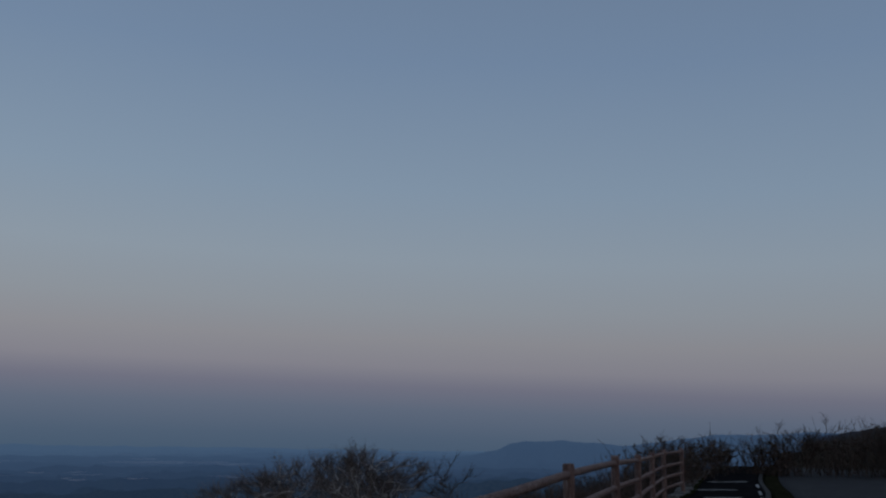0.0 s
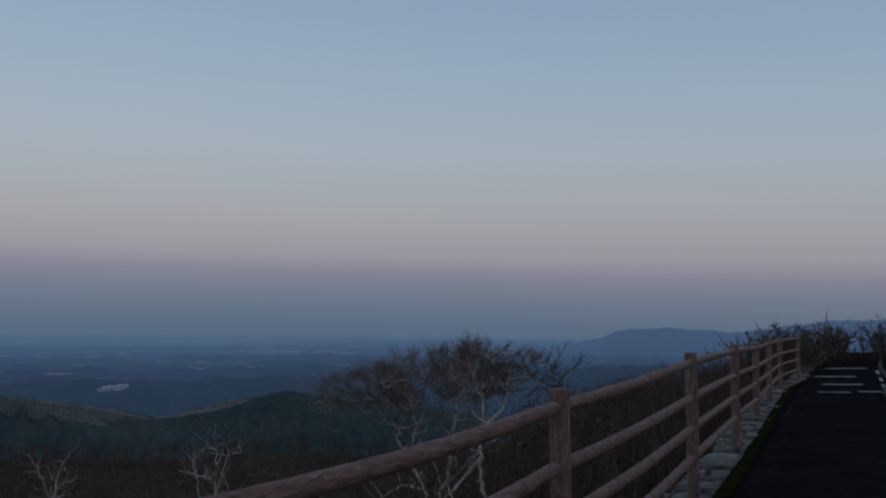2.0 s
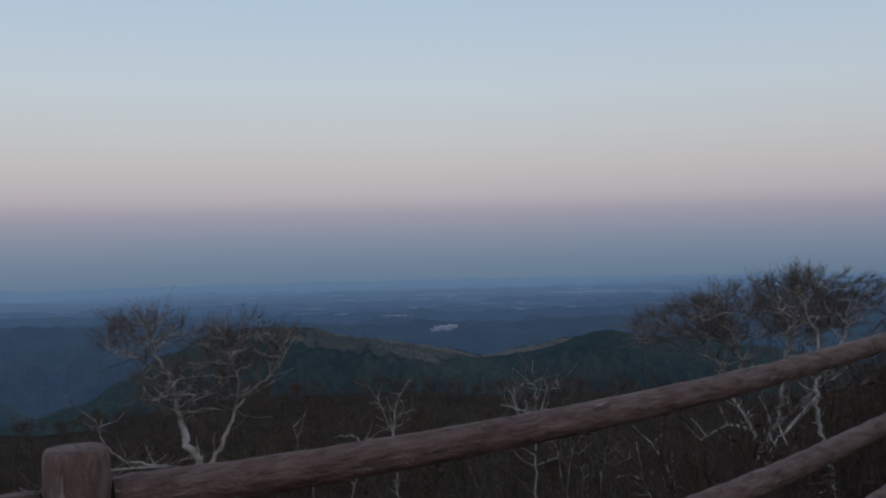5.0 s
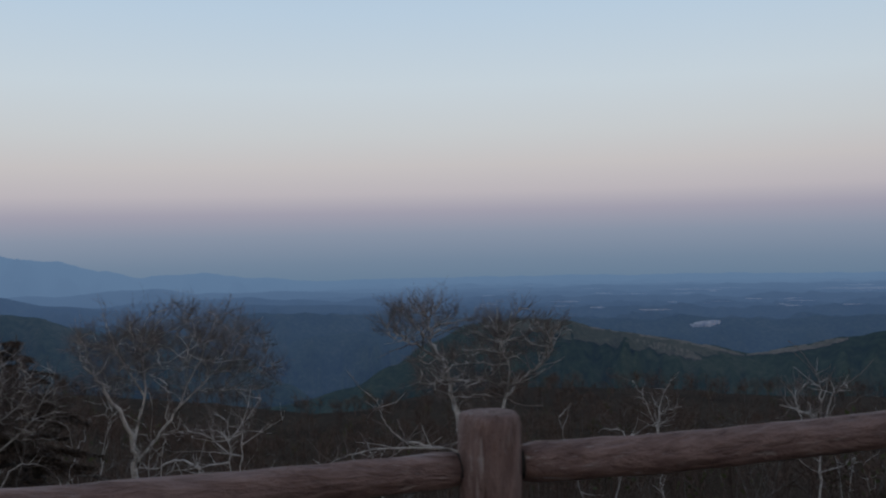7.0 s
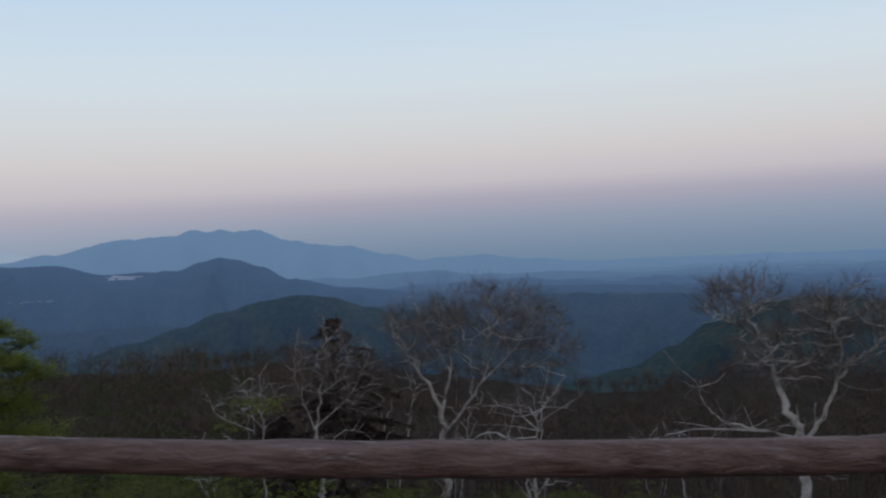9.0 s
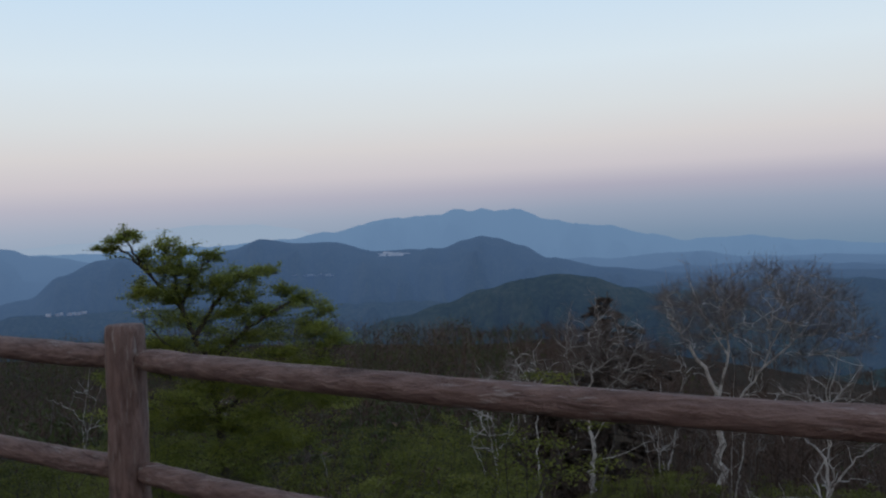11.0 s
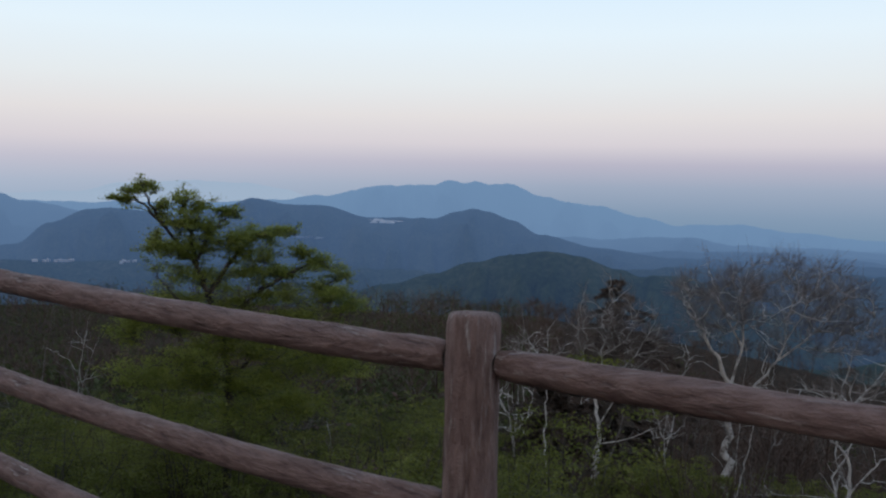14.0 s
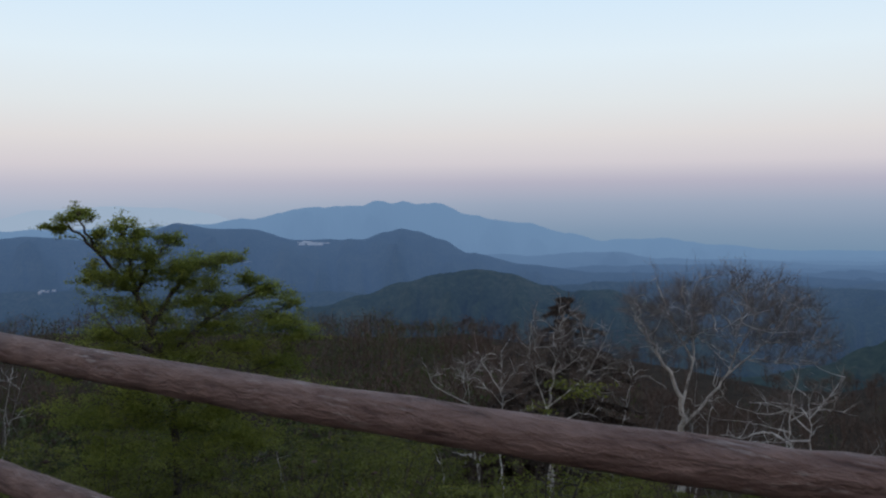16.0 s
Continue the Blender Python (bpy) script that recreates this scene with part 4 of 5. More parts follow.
def conifer(place, seed, height, width, label):
    """A dark conifer: whorls of drooping boughs set with needle sprays."""
    rng = random.Random(seed)
    tree = thing("conifer_tree", place, label, "tree")
    wood, sprays = ([], []), ([], [])
    tube(*wood, [Vector((0, 0, -0.5)), Vector((0.05, 0, height * 0.5)), Vector((0, 0.03, height))], [0.14, 0.09, 0.015], 7, cap=False)
    z = height * 0.10
    while z < height * 0.98:
        u = z / height
        reach_out = width * (1 - u) ** 0.62 * rng.uniform(0.5, 1.15) + 0.1
        for i in range(rng.randrange(4, 7)):
            a = rng.uniform(0, math.tau)
            d = Vector((math.cos(a), math.sin(a), 0))
            r = reach_out * rng.uniform(0.6, 1.1)
            line = [Vector((0, 0, z)) + d * r * s / 4 + Vector((0, 0, -0.22 * r * (s / 4) ** 2 + 0.05 * r * (s / 4))) for s in range(5)]
            tube(*wood, line, [0.022, 0.018, 0.013, 0.009, 0.005], 3, cap=False)
            for j in range(int(40 + 130 * r)):
                s = rng.uniform(0.2, 1.0) * 4
                k0 = min(3, int(s))
                p = line[k0].lerp(line[k0 + 1], s - k0)
                side = d.cross(Vector((0, 0, 1))) * rng.choice((-1, 1))
                v = (d * rng.uniform(0.2, 1) + side * rng.uniform(0.1, 1) + Vector((0, 0, rng.uniform(-0.7, 0.15)))).normalized() * rng.uniform(0.12, 0.32)
                n = v.cross(Vector((rng.gauss(0, 1), rng.gauss(0, 1), rng.gauss(0, 1)))).normalized() * 0.022
                q = len(sprays[0])
                sprays[0].extend([p - n, p + v * 0.5 + n * 1.3, p + v, p + v * 0.5 - n * 1.3])
                sprays[1].extend([(q, q + 1, q + 2), (q, q + 2, q + 3)])
        z += height * rng.uniform(0.022, 0.04)
    mesh_object("trunk", *wood, M_BARK, tree)
    mesh_object("crown", *sprays, M_NEEDLE, tree, "dark drooping needle sprays", smooth=False)
    return tree


# the birches and other bare trees below the fence
bare_tree(slope_point(72.1, 32.9), 21, "leafless birch with several stems and a broad domed brown crown",
          [(0.13, [(0.0, -8.59), (0.01, -6.75), (-0.04, -5.63), (-0.73, -4.09), (-1.41, -3.06), (-1.76, -2.33)]), (0.1, [(-0.01, -5.94), (0.39, -3.9), (0.33, -2.37), (0.66, -1.26)]), (0.1, [(0.12, -6.45), (1.06, -5.34), (1.86, -3.92), (2.49, -2.42), (2.91, -1.52)]), (0.07, [(0.28, -4.31), (-0.49, -2.66), (-0.86, -1.43)]), (0.06, [(1.47, -4.73), (2.7, -3.53), (3.53, -2.34), (4.03, -1.84)])],
          [(1.43, -2.85, 3.3, 1.75), (-0.49, -2.9, 1.6, 1.4), (3.31, -3.1, 1.7, 1.5)], boughs=60, sprays=4200, lowtwigs=160, spray_r=0.0046)
bare_tree(slope_point(66.0, 33.8), 22, "low leafless birch with crooked side branches",
          [(0.08, [(0.0, -7.76), (0.2, -5.48), (0.6, -3.84), (1.13, -2.81)]), (0.05, [(0.19, -5.69), (-0.66, -6.11), (-1.68, -5.91)]), (0.05, [(0.14, -6.1), (1.05, -5.68), (1.55, -5.47)]), (0.05, [(0.09, -6.72), (-1.08, -6.53), (-2.1, -6.44)])],
          [(0.71, -3.63, 1.06, 1.06)], boughs=12, sprays=600, lowtwigs=50)
bare_tree(slope_point(50.8, 17.1), 23, "gnarled white birch, leafless, with wide crooked limbs",
          [(0.095, [(-0.0, -3.64), (-0.16, -3.07), (-0.35, -2.55), (-0.44, -2.03), (-0.72, -1.57), (-0.94, -1.34), (-0.96, -0.87)]), (0.05, [(-0.75, -1.55), (-1.07, -1.44), (-1.38, -1.37)]), (0.08, [(0.17, -3.64), (0.45, -3.07), (0.66, -2.5), (1.13, -2.09), (1.52, -1.7), (1.8, -1.29)]), (0.045, [(-0.37, -2.27), (0.11, -2.13), (0.48, -1.9), (0.74, -1.46)]), (0.055, [(-0.03, -3.52), (-0.65, -3.4), (-1.32, -3.28), (-1.63, -2.92), (-1.8, -2.5)]), (0.04, [(-0.59, -3.36), (-1.59, -3.36), (-2.34, -3.47), (-2.78, -3.67)]), (0.04, [(0.7, -2.5), (0.73, -1.98), (0.59, -1.46)])],
          [(-0.95, -0.97, 0.9, 0.4), (0.9, -1.31, 1.11, 0.55), (0.01, -1.98, 1.16, 0.63)], boughs=44, sprays=3600, lowtwigs=160, spray_r=0.0026, bough_r=0.012)
bare_tree(slope_point(79.6, 33.2), 24, "slim white birch, leafless, before a dark conifer",
          [(0.11, [(0.0, -10.0), (-0.05, -7.54), (-0.17, -6.31), (0.02, -4.67), (0.3, -3.44), (0.17, -2.06)]), (0.06, [(-0.15, -6.31), (-0.62, -5.09), (-0.93, -4.18)]), (0.06, [(0.03, -6.1), (0.94, -5.06), (1.57, -4.04), (1.89, -3.32)]), (0.05, [(-0.05, -7.44), (0.59, -6.29), (1.23, -6.18), (1.63, -6.43)]), (0.045, [(0.09, -8.15), (1.0, -7.82), (1.99, -7.28), (2.58, -7.67)]), (0.05, [(-0.02, -5.08), (0.78, -4.25), (1.17, -3.23)])],
          [(0.48, -3.85, 1.85, 1.74), (-0.22, -4.27, 1.03, 1.44), (1.38, -4.65, 1.23, 1.23)], boughs=34, sprays=2400, lowtwigs=120, spray_r=0.0042)
bare_tree(slope_point(66.5, 22.9), 25, "crooked broken pale birch with few twigs",
          [(0.09, [(0.0, -6.52), (-0.03, -5.45), (-0.46, -4.98), (-0.67, -4.54)]), (0.055, [(-0.48, -4.75), (-1.04, -4.56), (-1.61, -4.73), (-2.13, -4.7)]), (0.05, [(0.12, -6.24), (0.62, -5.29), (1.14, -4.89)]), (0.03, [(-0.1, -6.39), (-0.96, -6.41), (-2.25, -6.61)])],
          [(0.14, -6.1, 0.86, 0.57)], boughs=3, sprays=40, lowtwigs=50)
bare_tree(slope_point(16.6, 14.1), 26, "leafless white birch with spreading limbs close below the fence",
          [(0.075, [(-0.0, -2.82), (-0.15, -2.44), (-0.43, -1.99), (-0.61, -1.6), (-0.79, -1.44)]), (0.07, [(0.02, -2.82), (0.21, -2.19), (0.3, -1.57), (0.45, -0.96), (0.32, -0.5)]), (0.05, [(-0.15, -2.44), (-0.51, -2.42), (-0.89, -2.64)]), (0.05, [(-0.39, -1.98), (-0.27, -1.43), (-0.4, -0.96), (-0.55, -0.65)]), (0.05, [(0.21, -2.34), (0.57, -1.94), (0.92, -1.55)])],
          [(-0.11, -0.85, 1.2, 0.58), (0.5, -0.72, 0.72, 0.5), (-0.85, -1.0, 0.6, 0.42), (-1.5, -1.05, 0.45, 0.3), (1.0, -0.8, 0.42, 0.3)], boughs=44, sprays=3900, lowtwigs=130, spray_r=0.0022, bough_r=0.009, lowlen=0.4)
bare_tree(slope_point(12.9, 11.6), 27, "leafless birch standing close behind the log fence",
          [(0.07, [(-0.0, -2.15), (-0.06, -1.67), (-0.01, -1.18), (-0.13, -0.69), (-0.23, -0.33)]), (0.05, [(-0.01, -1.21), (0.21, -0.97), (0.32, -0.62)]), (0.05, [(-0.02, -1.6), (-0.38, -1.95), (-0.56, -2.16)])],
          [(-0.06, -0.48, 0.64, 0.36), (0.47, -0.48, 0.36, 0.29)], boughs=12, sprays=3000, lowtwigs=60, spray_r=0.0019, bough_r=0.008, lowlen=0.25)
bare_tree(slope_point(30.7, 20.4), 28, "small pale leafless tree with fanned branches",
          [(0.05, [(-0.01, -4.58), (-0.01, -3.35), (-0.28, -3.11), (-0.7, -2.99)]), (0.04, [(-0.02, -3.6), (0.21, -2.99), (0.53, -2.5)]), (0.04, [(-0.02, -3.48), (0.04, -2.74), (-0.01, -2.37)]), (0.03, [(-0.04, -4.34), (0.43, -4.21), (0.66, -4.32)])],
          [(-0.09, -2.86, 0.87, 0.56)], boughs=12, sprays=600, lowtwigs=50)
bare_tree(slope_point(40.1, 34.3), 29, "two-stemmed pale leafless sapling",
          [(0.06, [(-0.0, -7.32), (-0.18, -6.05), (-0.58, -4.99), (-0.99, -4.35)]), (0.06, [(-0.08, -6.27), (0.05, -5.0), (0.6, -4.17)])],
          [(-0.16, -5.21, 1.06, 0.95)], boughs=12, sprays=600, lowtwigs=50)
bare_tree(slope_point(66.2, 25.1), 30, "low leafless tree with level pale branches",
          [(0.06, [(-0.01, -5.65), (-0.02, -4.58), (-0.13, -3.96)]), (0.04, [(-0.02, -4.88), (-0.74, -4.31), (-1.5, -4.2)]), (0.05, [(-0.03, -5.19), (-0.76, -5.16), (-1.67, -5.24)]), (0.04, [(-0.02, -4.58), (0.49, -3.98), (0.81, -3.53)])],
          [(-0.13, -4.26, 1.24, 0.62)], boughs=12, sprays=600, lowtwigs=50)
bare_tree(slope_point(83.2, 30.0), 31, "thin leafless tree in dark scrub",
          [(0.06, [(-0.01, -5.87), (-0.06, -4.5), (-0.12, -3.65)]), (0.05, [(-0.04, -5.02), (-0.52, -4.29), (-0.82, -3.59)]), (0.04, [(-0.04, -4.85), (0.42, -4.2)])],
          [(-0.14, -4.33, 1.12, 0.93)], boughs=12, sprays=600, lowtwigs=50)
bare_tree(slope_point(96.2, 29.4), 32, "bare pale dead stem in green scrub",
          [(0.07, [(0.01, -8.34), (-0.09, -7.64), (-0.31, -6.77), (-0.35, -6.38)]), (0.035, [(-0.03, -7.99), (0.13, -7.65)])],
          [], lowtwigs=6)
bare_tree(slope_point(86.5, 31.1), 33, "slender crooked pale stem with few twigs",
          [(0.07, [(0.01, -8.94), (-0.07, -7.81), (-0.41, -7.05), (-0.56, -6.21)]), (0.04, [(-0.47, -6.77), (0.04, -6.39), (0.42, -6.29)])],
          [], lowtwigs=14)
bare_tree(slope_point(84.1, 44.3), 34, "slender pale leafless tree on the slope",
          [(0.08, [(0.0, -10.13), (0.08, -8.2), (-0.06, -5.72)]), (0.05, [(0.03, -7.09), (0.68, -6.27), (1.09, -5.71)])],
          [(0.27, -6.27, 1.09, 0.82)], boughs=12, sprays=600, lowtwigs=50)
bare_tree(slope_point(83.8, 46.0), 35, "pair of slender pale leafless stems",
          [(0.08, [(0.16, -8.81), (-0.02, -7.12), (0.09, -5.71)]), (0.06, [(-1.66, -8.85), (-1.56, -7.44), (-2.14, -6.32)])],
          [(-0.87, -6.86, 1.68, 1.12)], boughs=12, sprays=600, lowtwigs=50)
leafy_tree(slope_point(103.0, 25.7), 61, "spreading oak with young green leaves in uneven pads",
           [(0.15, [(0.0, -6.24), (-0.06, -4.71), (-0.31, -3.17), (-0.7, -2.26), (-1.05, -1.5), (-1.87, -0.52), (-2.52, 0.18)]), (0.08, [(-0.91, -1.72), (-1.19, -0.6), (-1.32, 0.07)]), (0.09, [(-0.63, -2.33), (0.11, -1.21), (0.71, -0.76), (1.32, -0.59)]), (0.09, [(-0.27, -3.18), (0.85, -2.14), (1.92, -1.55), (2.77, -1.6)]), (0.07, [(-0.31, -3.17), (-1.35, -2.54), (-1.91, -1.93)]), (0.06, [(-1.83, -0.56), (-2.17, -0.0), (-2.31, 0.47)]), (0.06, [(-1.05, -1.5), (-0.47, -0.6), (-0.17, -0.23)]), (0.07, [(-0.06, -4.71), (-1.08, -4.05), (-2.21, -3.85)]), (0.07, [(-0.09, -4.4), (0.99, -3.84), (2.53, -3.28)])],
           [(-2.86, 0.07, 0.31, 0.22), (-2.52, 0.37, 0.34, 0.19), (-2.17, 0.47, 0.28, 0.19), (-1.86, -0.15, 0.28, 0.22), (-1.32, 0.12, 0.44, 0.23), (-0.82, -0.03, 0.4, 0.22), (-0.24, -0.18, 0.34, 0.19), (-1.33, -0.45, 0.47, 0.28), (-0.68, -0.6, 0.47, 0.28), (-2.04, -1.03, 0.34, 0.34), (-1.55, -1.19, 0.47, 0.31), (-0.83, -1.2, 0.56, 0.31), (-0.03, -0.91, 0.56, 0.34), (0.71, -0.84, 0.5, 0.28), (1.29, -0.65, 0.31, 0.19), (0.56, -1.37, 0.53, 0.25), (1.69, -1.21, 0.37, 0.22), (2.31, -1.52, 0.5, 0.25), (2.77, -1.8, 0.37, 0.22), (1.31, -1.85, 0.62, 0.25), (0.11, -1.82, 0.68, 0.28), (-1.2, -1.87, 0.68, 0.25), (2.54, -2.26, 0.62, 0.25), (1.15, -2.46, 0.78, 0.28), (-0.34, -2.57, 0.78, 0.31), (-1.63, -2.53, 0.78, 0.31), (-1.5, -3.2, 0.75, 0.35), (0.1, -3.2, 0.8, 0.35), (1.7, -3.0, 0.8, 0.3), (2.9, -2.6, 0.6, 0.28), (-2.5, -3.2, 0.6, 0.35), (0.9, -3.85, 0.8, 0.4), (-0.7, -3.85, 0.8, 0.4), (2.6, -3.5, 0.7, 0.3), (-2.2, -4.5, 0.8, 0.4), (-0.8, -4.7, 0.8, 0.4), (0.7, -4.7, 0.8, 0.4), (2.0, -4.4, 0.8, 0.4), (-1.5, -5.4, 0.9, 0.4), (0.2, -5.5, 0.9, 0.4), (1.6, -5.3, 0.9, 0.4), (3.0, -4.3, 0.7, 0.35)])

conifer(slope_point(78.5, 36.4), 71, 8.4, 3.9, "dark ragged conifer behind a white birch")
conifer(slope_point(82.5, 35.0), 72, 4.4, 2.6, "low dark conifer in the scrub")
chance_tree(8.2, 24.0, 3.1, 73, "low bushy leafless tree beyond the log fence", sprays=500, boughs=14, bark=M_BARK)
for i in range(44):
    q = random.Random(300 + i)
    head = q.uniform(16, 116)
    dist = q.uniform(20, 58)
    if 88 < head < 118 and dist < 30:
        dist += 14
    chance_tree(head, dist, q.uniform(3.2, 5.6) * (0.8 + dist / 90), 400 + i, bark=M_GREYBARK if i % 3 else M_BIRCH)


# ---------------------------------------------------------------- undergrowth and far woods
def scrub_bush(wood, leaves, place, rng, height, stems, leafy, leaf, twigs=20):
    for s in range(stems):
        d = Vector((rng.gauss(0, 0.33), rng.gauss(0, 0.33), 1)).normalized()
        p = place + Vector((rng.gauss(0, 0.35), rng.gauss(0, 0.35), -0.2))
        h = height * rng.uniform(0.55, 1.1)
        line = [p]
        for i in range(4):
            d = (d + Vector((rng.gauss(0, .16), rng.gauss(0, .16), 0.03))).normalized()
            line.append(line[-1] + d * h / 4)
        tube(*wood, line, [0.014, 0.012, 0.009, 0.006, 0.004], 3, cap=False)
        for i in range(twigs):
            k0 = rng.randrange(1, 4)
            a = line[k0].lerp(line[k0 + 1], rng.random())
            v = (d + Vector((rng.gauss(0, .6), rng.gauss(0, .6), rng.gauss(0.1, .3)))).normalized() * rng.uniform(0.2, 0.55) * h / 3
            sliver(wood, a, a + v, 0.006, rng)
            for j in range(leafy if i < 7 else 0):
                c = a.lerp(a + v, rng.uniform(0.2, 1.1)) + Vector((rng.gauss(0, .09), rng.gauss(0, .09), rng.gauss(0, .07)))
                leaf_faces(leaves, c, rng, leaf, 0.6)


GEN = np.random.RandomState(31)


def leaf_bush(wood, leaves, place, rng, height, leaf):
    """A leafing bush or sapling: crooked stems that carry level sprays of small leaves, with gaps between them."""
    wide = height * rng.uniform(0.34, 0.5)
    for s in range(rng.choice((2, 3, 3, 4))):
        d = Vector((rng.gauss(0, 0.3), rng.gauss(0, 0.3), 1)).normalized()
        line = [place + Vector((rng.gauss(0, 0.1), rng.gauss(0, 0.1), -0.2))]
        for i in range(5):
            d = (d + Vector((rng.gauss(0, 0.16), rng.gauss(0, 0.16), 0.05))).normalized()
            line.append(line[-1] + d * height * rng.uniform(0.16, 0.21))
        tube(*wood, line, [0.026, 0.021, 0.016, 0.012, 0.008, 0.004], 4, cap=False)
        for i in range(5):
            u = rng.uniform(1.4, 4.99)
            a = line[int(u)].lerp(line[int(u) + 1], u - int(u))
            turn = rng.uniform(0, math.tau)
            out = Vector((math.cos(turn), math.sin(turn), rng.uniform(-0.05, 0.35))) * wide * rng.uniform(0.35, 1.0) * (1.25 - 0.16 * u)
            tip = a + out
            tube(*wood, [a, a.lerp(tip, 0.5) + Vector((0, 0, 0.05)), tip], [0.010, 0.007, 0.003], 3, cap=False)
            n = int(40 + 75 * out.length)
            t = GEN.uniform(0.35, 1.12, n)[:, None]
            q = np.array(a) * (1 - t) + np.array(tip) * t + GEN.normal(0, 1, (n, 3)) * np.array([0.17, 0.17, 0.05]) * (0.5 + 0.5 * out.length)
            leaf_cloud(leaves, q, leaf, GEN, 0.8)


def undergrowth():
    rng = random.Random(77)
    brown, dead, stems, green = ([], []), ([], []), ([], []), ([], [])
    for i in range(760):
        head = rng.uniform(-6, 119)
        dist = 9 + 50 * rng.random() ** 0.75
        p = slope_point(head, dist)
        if beyond(p.x, p.y) < 6 or head < 14 or (head > 86 and i % 3):
            continue
        scrub_bush(brown, dead, p, rng, rng.uniform(1.3, 2.9), 7, 1 if i % 3 == 0 else 0, 0.05)
    for i in range(150):
        x, y = rng.uniform(2.6, 24), rng.uniform(46.5, 51)
        if i < 40:
            x, y = rng.uniform(1.2, 4.2), rng.uniform(35, 46)
            if x > 1.9 + (y - 35) * 0.2:
                continue
        p = Vector((x, y, max(-0.15, ground_z(x, y))))
        scrub_bush(brown, dead, p, rng, rng.uniform(1.0, 1.7) if i < 40 else rng.uniform(0.9, 1.6) + 0.09 * x, 9, 1 if i % 2 else 0, 0.06)
    for i in range(900):
        dist = 7 + 55 * rng.random() ** 0.8
        head = rng.uniform(-8, 21)
        p = slope_point(head, dist)
        if not 1.0 < beyond(p.x, p.y) < 30:
            continue
        tall = (scrub_top(head, dist) - p.z) * rng.uniform(0.7, 1.06)
        if tall > 0.4:
            scrub_bush(brown, dead, p, rng, min(tall, 3.6), 8, 1 if i % 3 == 0 else 0, 0.05, 24)
    for i in range(680):
        zone = rng.random()
        if zone < 0.72:
            head, dist = rng.uniform(86, 119), 12 + 34 * rng.random() ** 0.8
        elif zone < 0.85:
            head, dist = rng.gauss(65, 2.5), rng.uniform(26, 46)
        elif zone < 0.95:
            head, dist = rng.gauss(76, 2.0), rng.uniform(26, 34)
        else:
            head, dist = rng.uniform(20, 86), rng.uniform(28, 60)
        p = slope_point(head, dist)
        if beyond(p.x, p.y) < 6 or (zone < 0.72 and noise.noise((p.x * 0.16, p.y * 0.16, 7.0)) < -0.12):
            continue
        leaf_bush(stems, green, p, rng, rng.choice((1.4, 2.0, 2.6, 3.4)) * rng.uniform(0.8, 1.25) if zone < 0.72 else rng.uniform(0.9, 1.9), 0.036)
    tagged(mesh_object("brown_scrub", *brown, M_SCRUB), "dense leafless brown scrub on the slope", "scrub", kind="stuff")
    tagged(mesh_object("dead_leaves", *dead, M_SCRUB, smooth=False), "withered leaves left on the scrub", "leaves", kind="stuff")
    tagged(mesh_object("green_bush_stems", *stems, M_BARK), "stems of the leafing bushes", "bush", kind="stuff")
    tagged(mesh_object("green_bushes", *green, M_BUSHLEAF, smooth=False), "bushes in fresh green leaf on the slope", "bush", kind="stuff")


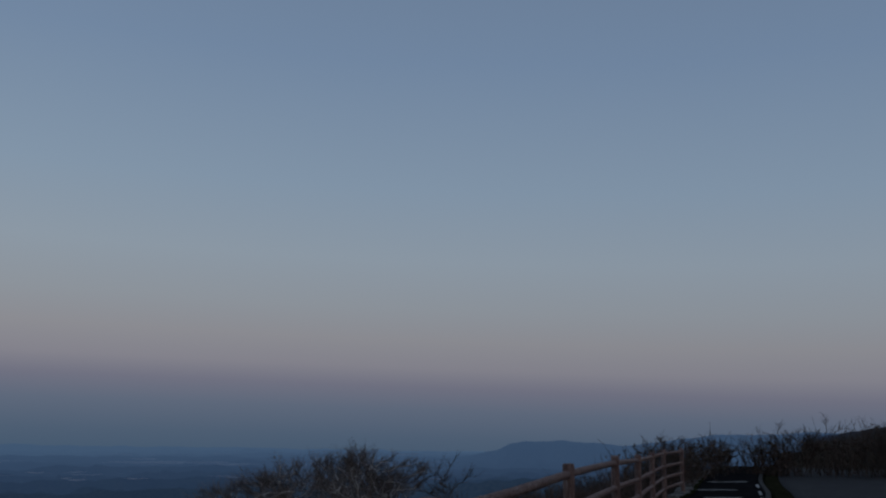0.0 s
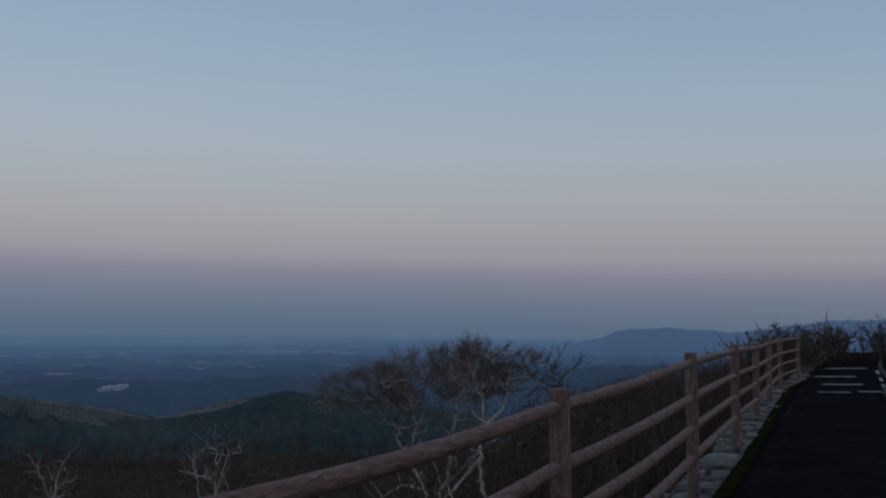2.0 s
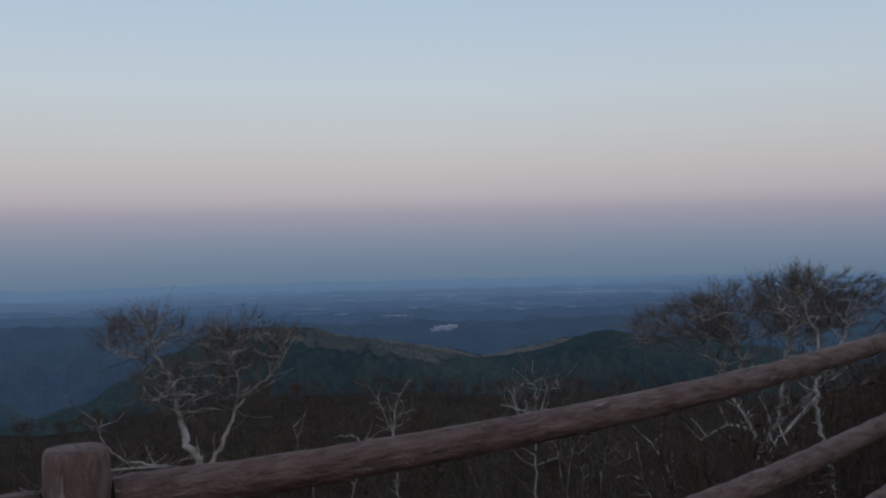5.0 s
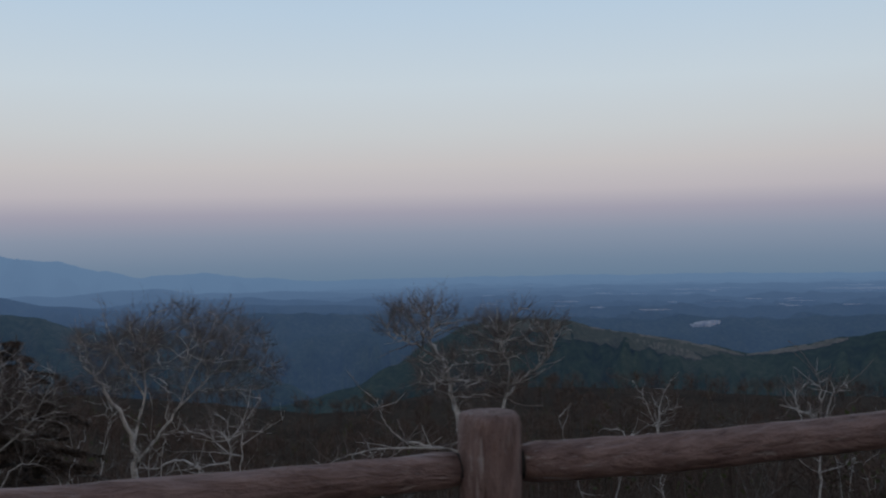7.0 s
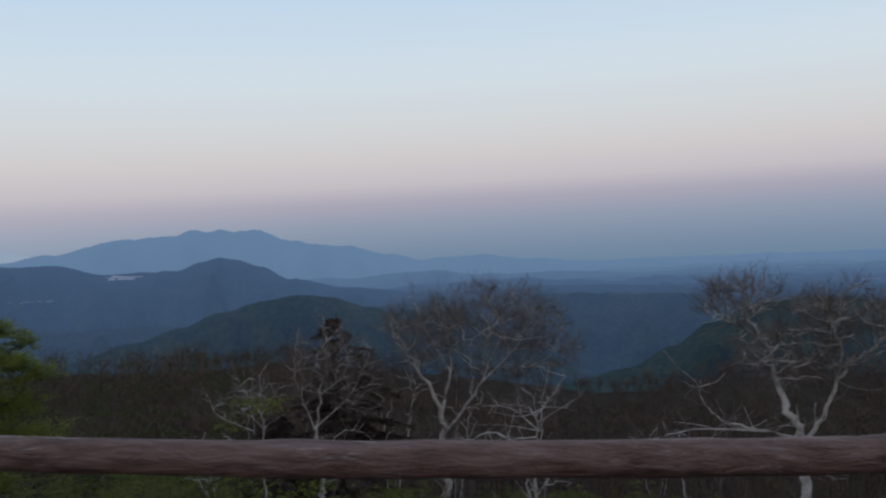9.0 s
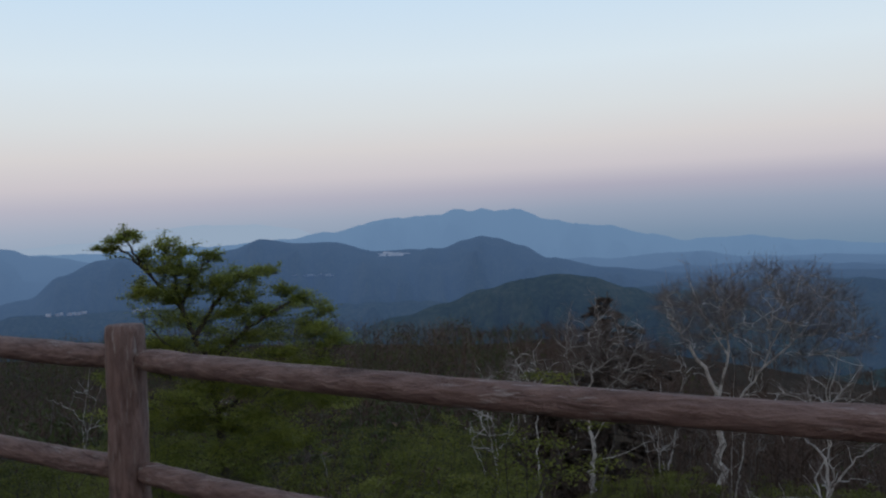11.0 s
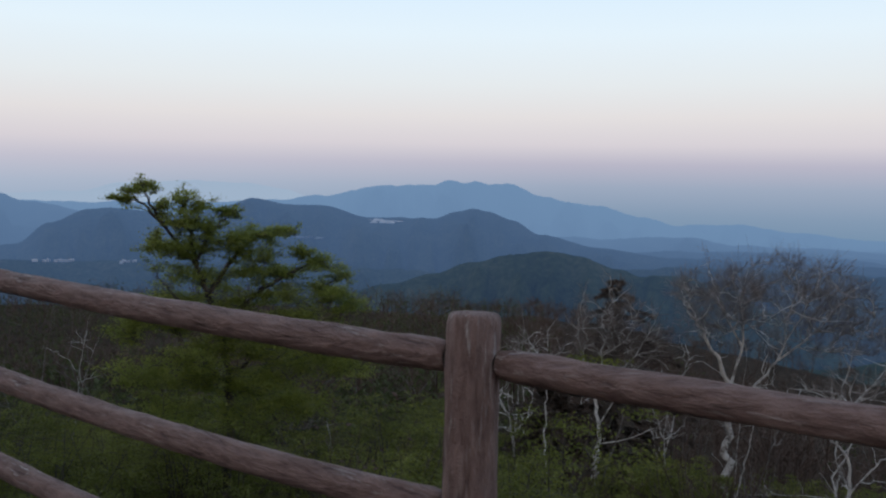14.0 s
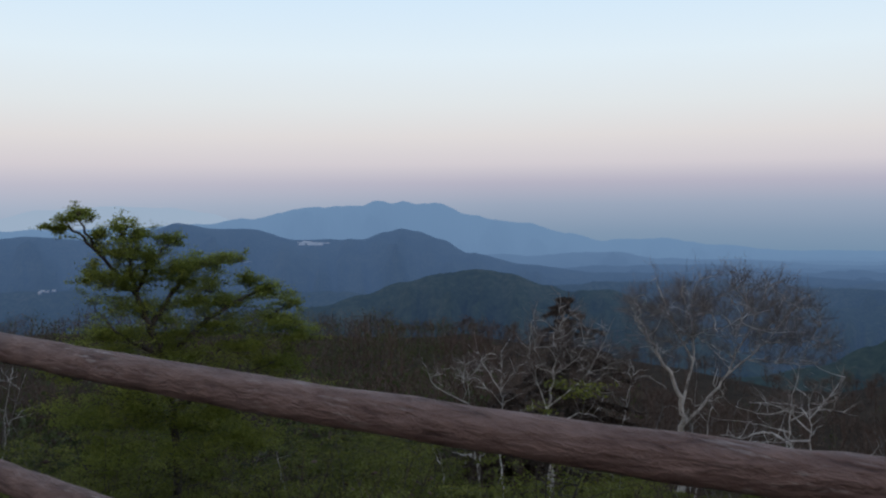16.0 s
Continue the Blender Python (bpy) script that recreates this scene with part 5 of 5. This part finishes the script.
def far_woods():
    rng = random.Random(99)
    brown, stems, green = ([], []), ([], []), ([], [])
    for i in range(4200):
        head = rng.uniform(-8, 122)
        dist = 52 + (215 if head > 80 else 330) * rng.random() ** 1.1
        p = slope_point(head, dist)
        if beyond(p.x, p.y) < 25:
            continue
        h = rng.uniform(3.4, 6.4) * (1.5 if head > 86 and dist > 110 else 1.0)
        if head < 20:
            h = min(h, (scrub_top(head, dist) - p.z) * 0.95)
            if h < 1.2:
                continue
        leafy = rng.random() < (0.72 if head > 82 else 0.10)
        w = h * rng.uniform(0.22, 0.36)
        tube(*(stems if rng.random() < 0.09 else brown), [p + Vector((0, 0, -0.4)), p + Vector((rng.gauss(0, .25), rng.gauss(0, .25), h * 0.8))], [0.07, 0.03], 3, cap=False)
        for j in range(7):
            a = p + Vector((0, 0, h * rng.uniform(0.25, 0.7)))
            v = Vector((rng.gauss(0, w * 0.6), rng.gauss(0, w * 0.6), h * rng.uniform(0.12, 0.38)))
            tube(*(stems if rng.random() < 0.05 else brown), [a, a + v], [0.035, 0.012], 3, cap=False)
        for j in range(26 if leafy else 50):
            v = Vector((rng.gauss(0, 1), rng.gauss(0, 1), rng.gauss(0, 1))).normalized() * rng.random() ** 0.4
            c = p + Vector((v.x * w, v.y * w, h * 0.62 + v.z * h * 0.36))
            if leafy:
                leaf_faces(green, c, rng, 0.22, 1.6)
            else:
                d = Vector((v.x + rng.gauss(0, 0.5), v.y + rng.gauss(0, 0.5), rng.uniform(0.2, 1.3))).normalized()
                sliver(brown, c, c + d * rng.uniform(0.5, 1.3), 0.014 + 0.00022 * dist, rng)
    for i in range(1100):
        p = slope_point(rng.uniform(84, 122), 40 + 190 * rng.random() ** 1.2)
        if beyond(p.x, p.y) < 18:
            continue
        h = rng.uniform(2.2, 4.6)
        for j in range(46):
            v = Vector((rng.gauss(0, 1), rng.gauss(0, 1), rng.gauss(0, 1))).normalized() * rng.random() ** 0.35
            leaf_faces(green if rng.random() < 0.9 else brown, p + Vector((v.x * h * 0.4, v.y * h * 0.4, h * 0.55 + v.z * h * 0.42)), rng, 0.17, 1.0)
    tagged(mesh_object("far_woods", *brown, M_SCRUB, smooth=False), "brown leafless woods covering the lower hillside", "woods", kind="stuff")
    tagged(mesh_object("far_wood_stems", *stems, M_GREYBARK), "pale thin trunks in the far woods", "woods", kind="stuff")
    tagged(mesh_object("far_green_woods", *green, M_FARLEAF, smooth=False), "trees in fresh leaf among the far woods", "woods", kind="stuff")


undergrowth()
far_woods()


def roadside_shrubs():
    """Bare shrubs where the fence ends and the road bends away."""
    for i in range(44):
        q = random.Random(800 + i)
        if i < 12:
            u = i / 11
            x, y = 1.7 + 2.4 * u + q.gauss(0, 0.15), 34.6 + 10.5 * u
        else:
            u = (i - 12) / 31
            x, y = 4.2 + 17 * u + q.gauss(0, 0.4), 46.8 + q.uniform(-0.8, 2.2)
        z = max(-0.15, ground_z(x, y))
        place = Vector((x, y, z))
        h = q.uniform(1.1, 1.7) if i < 12 else q.uniform(1.2, 1.9) + 1.6 * u
        base = z - EYE.z
        limbs = [(0.025, [(0, base), (q.gauss(0, .3), base + h * 0.4), (q.gauss(0, .6), base + h * 0.85)]) for s in range(4)]
        bare_tree(place, 830 + i, "dense leafless roadside shrub", limbs, [(0, base + h * 0.62, h * 0.42, h * 0.38)], boughs=10, sprays=420, bark=M_BARK, name="roadside_shrub", lowtwigs=20, group="roadside shrubs", spray_r=0.0085, twig=M_SCRUB)


roadside_shrubs()
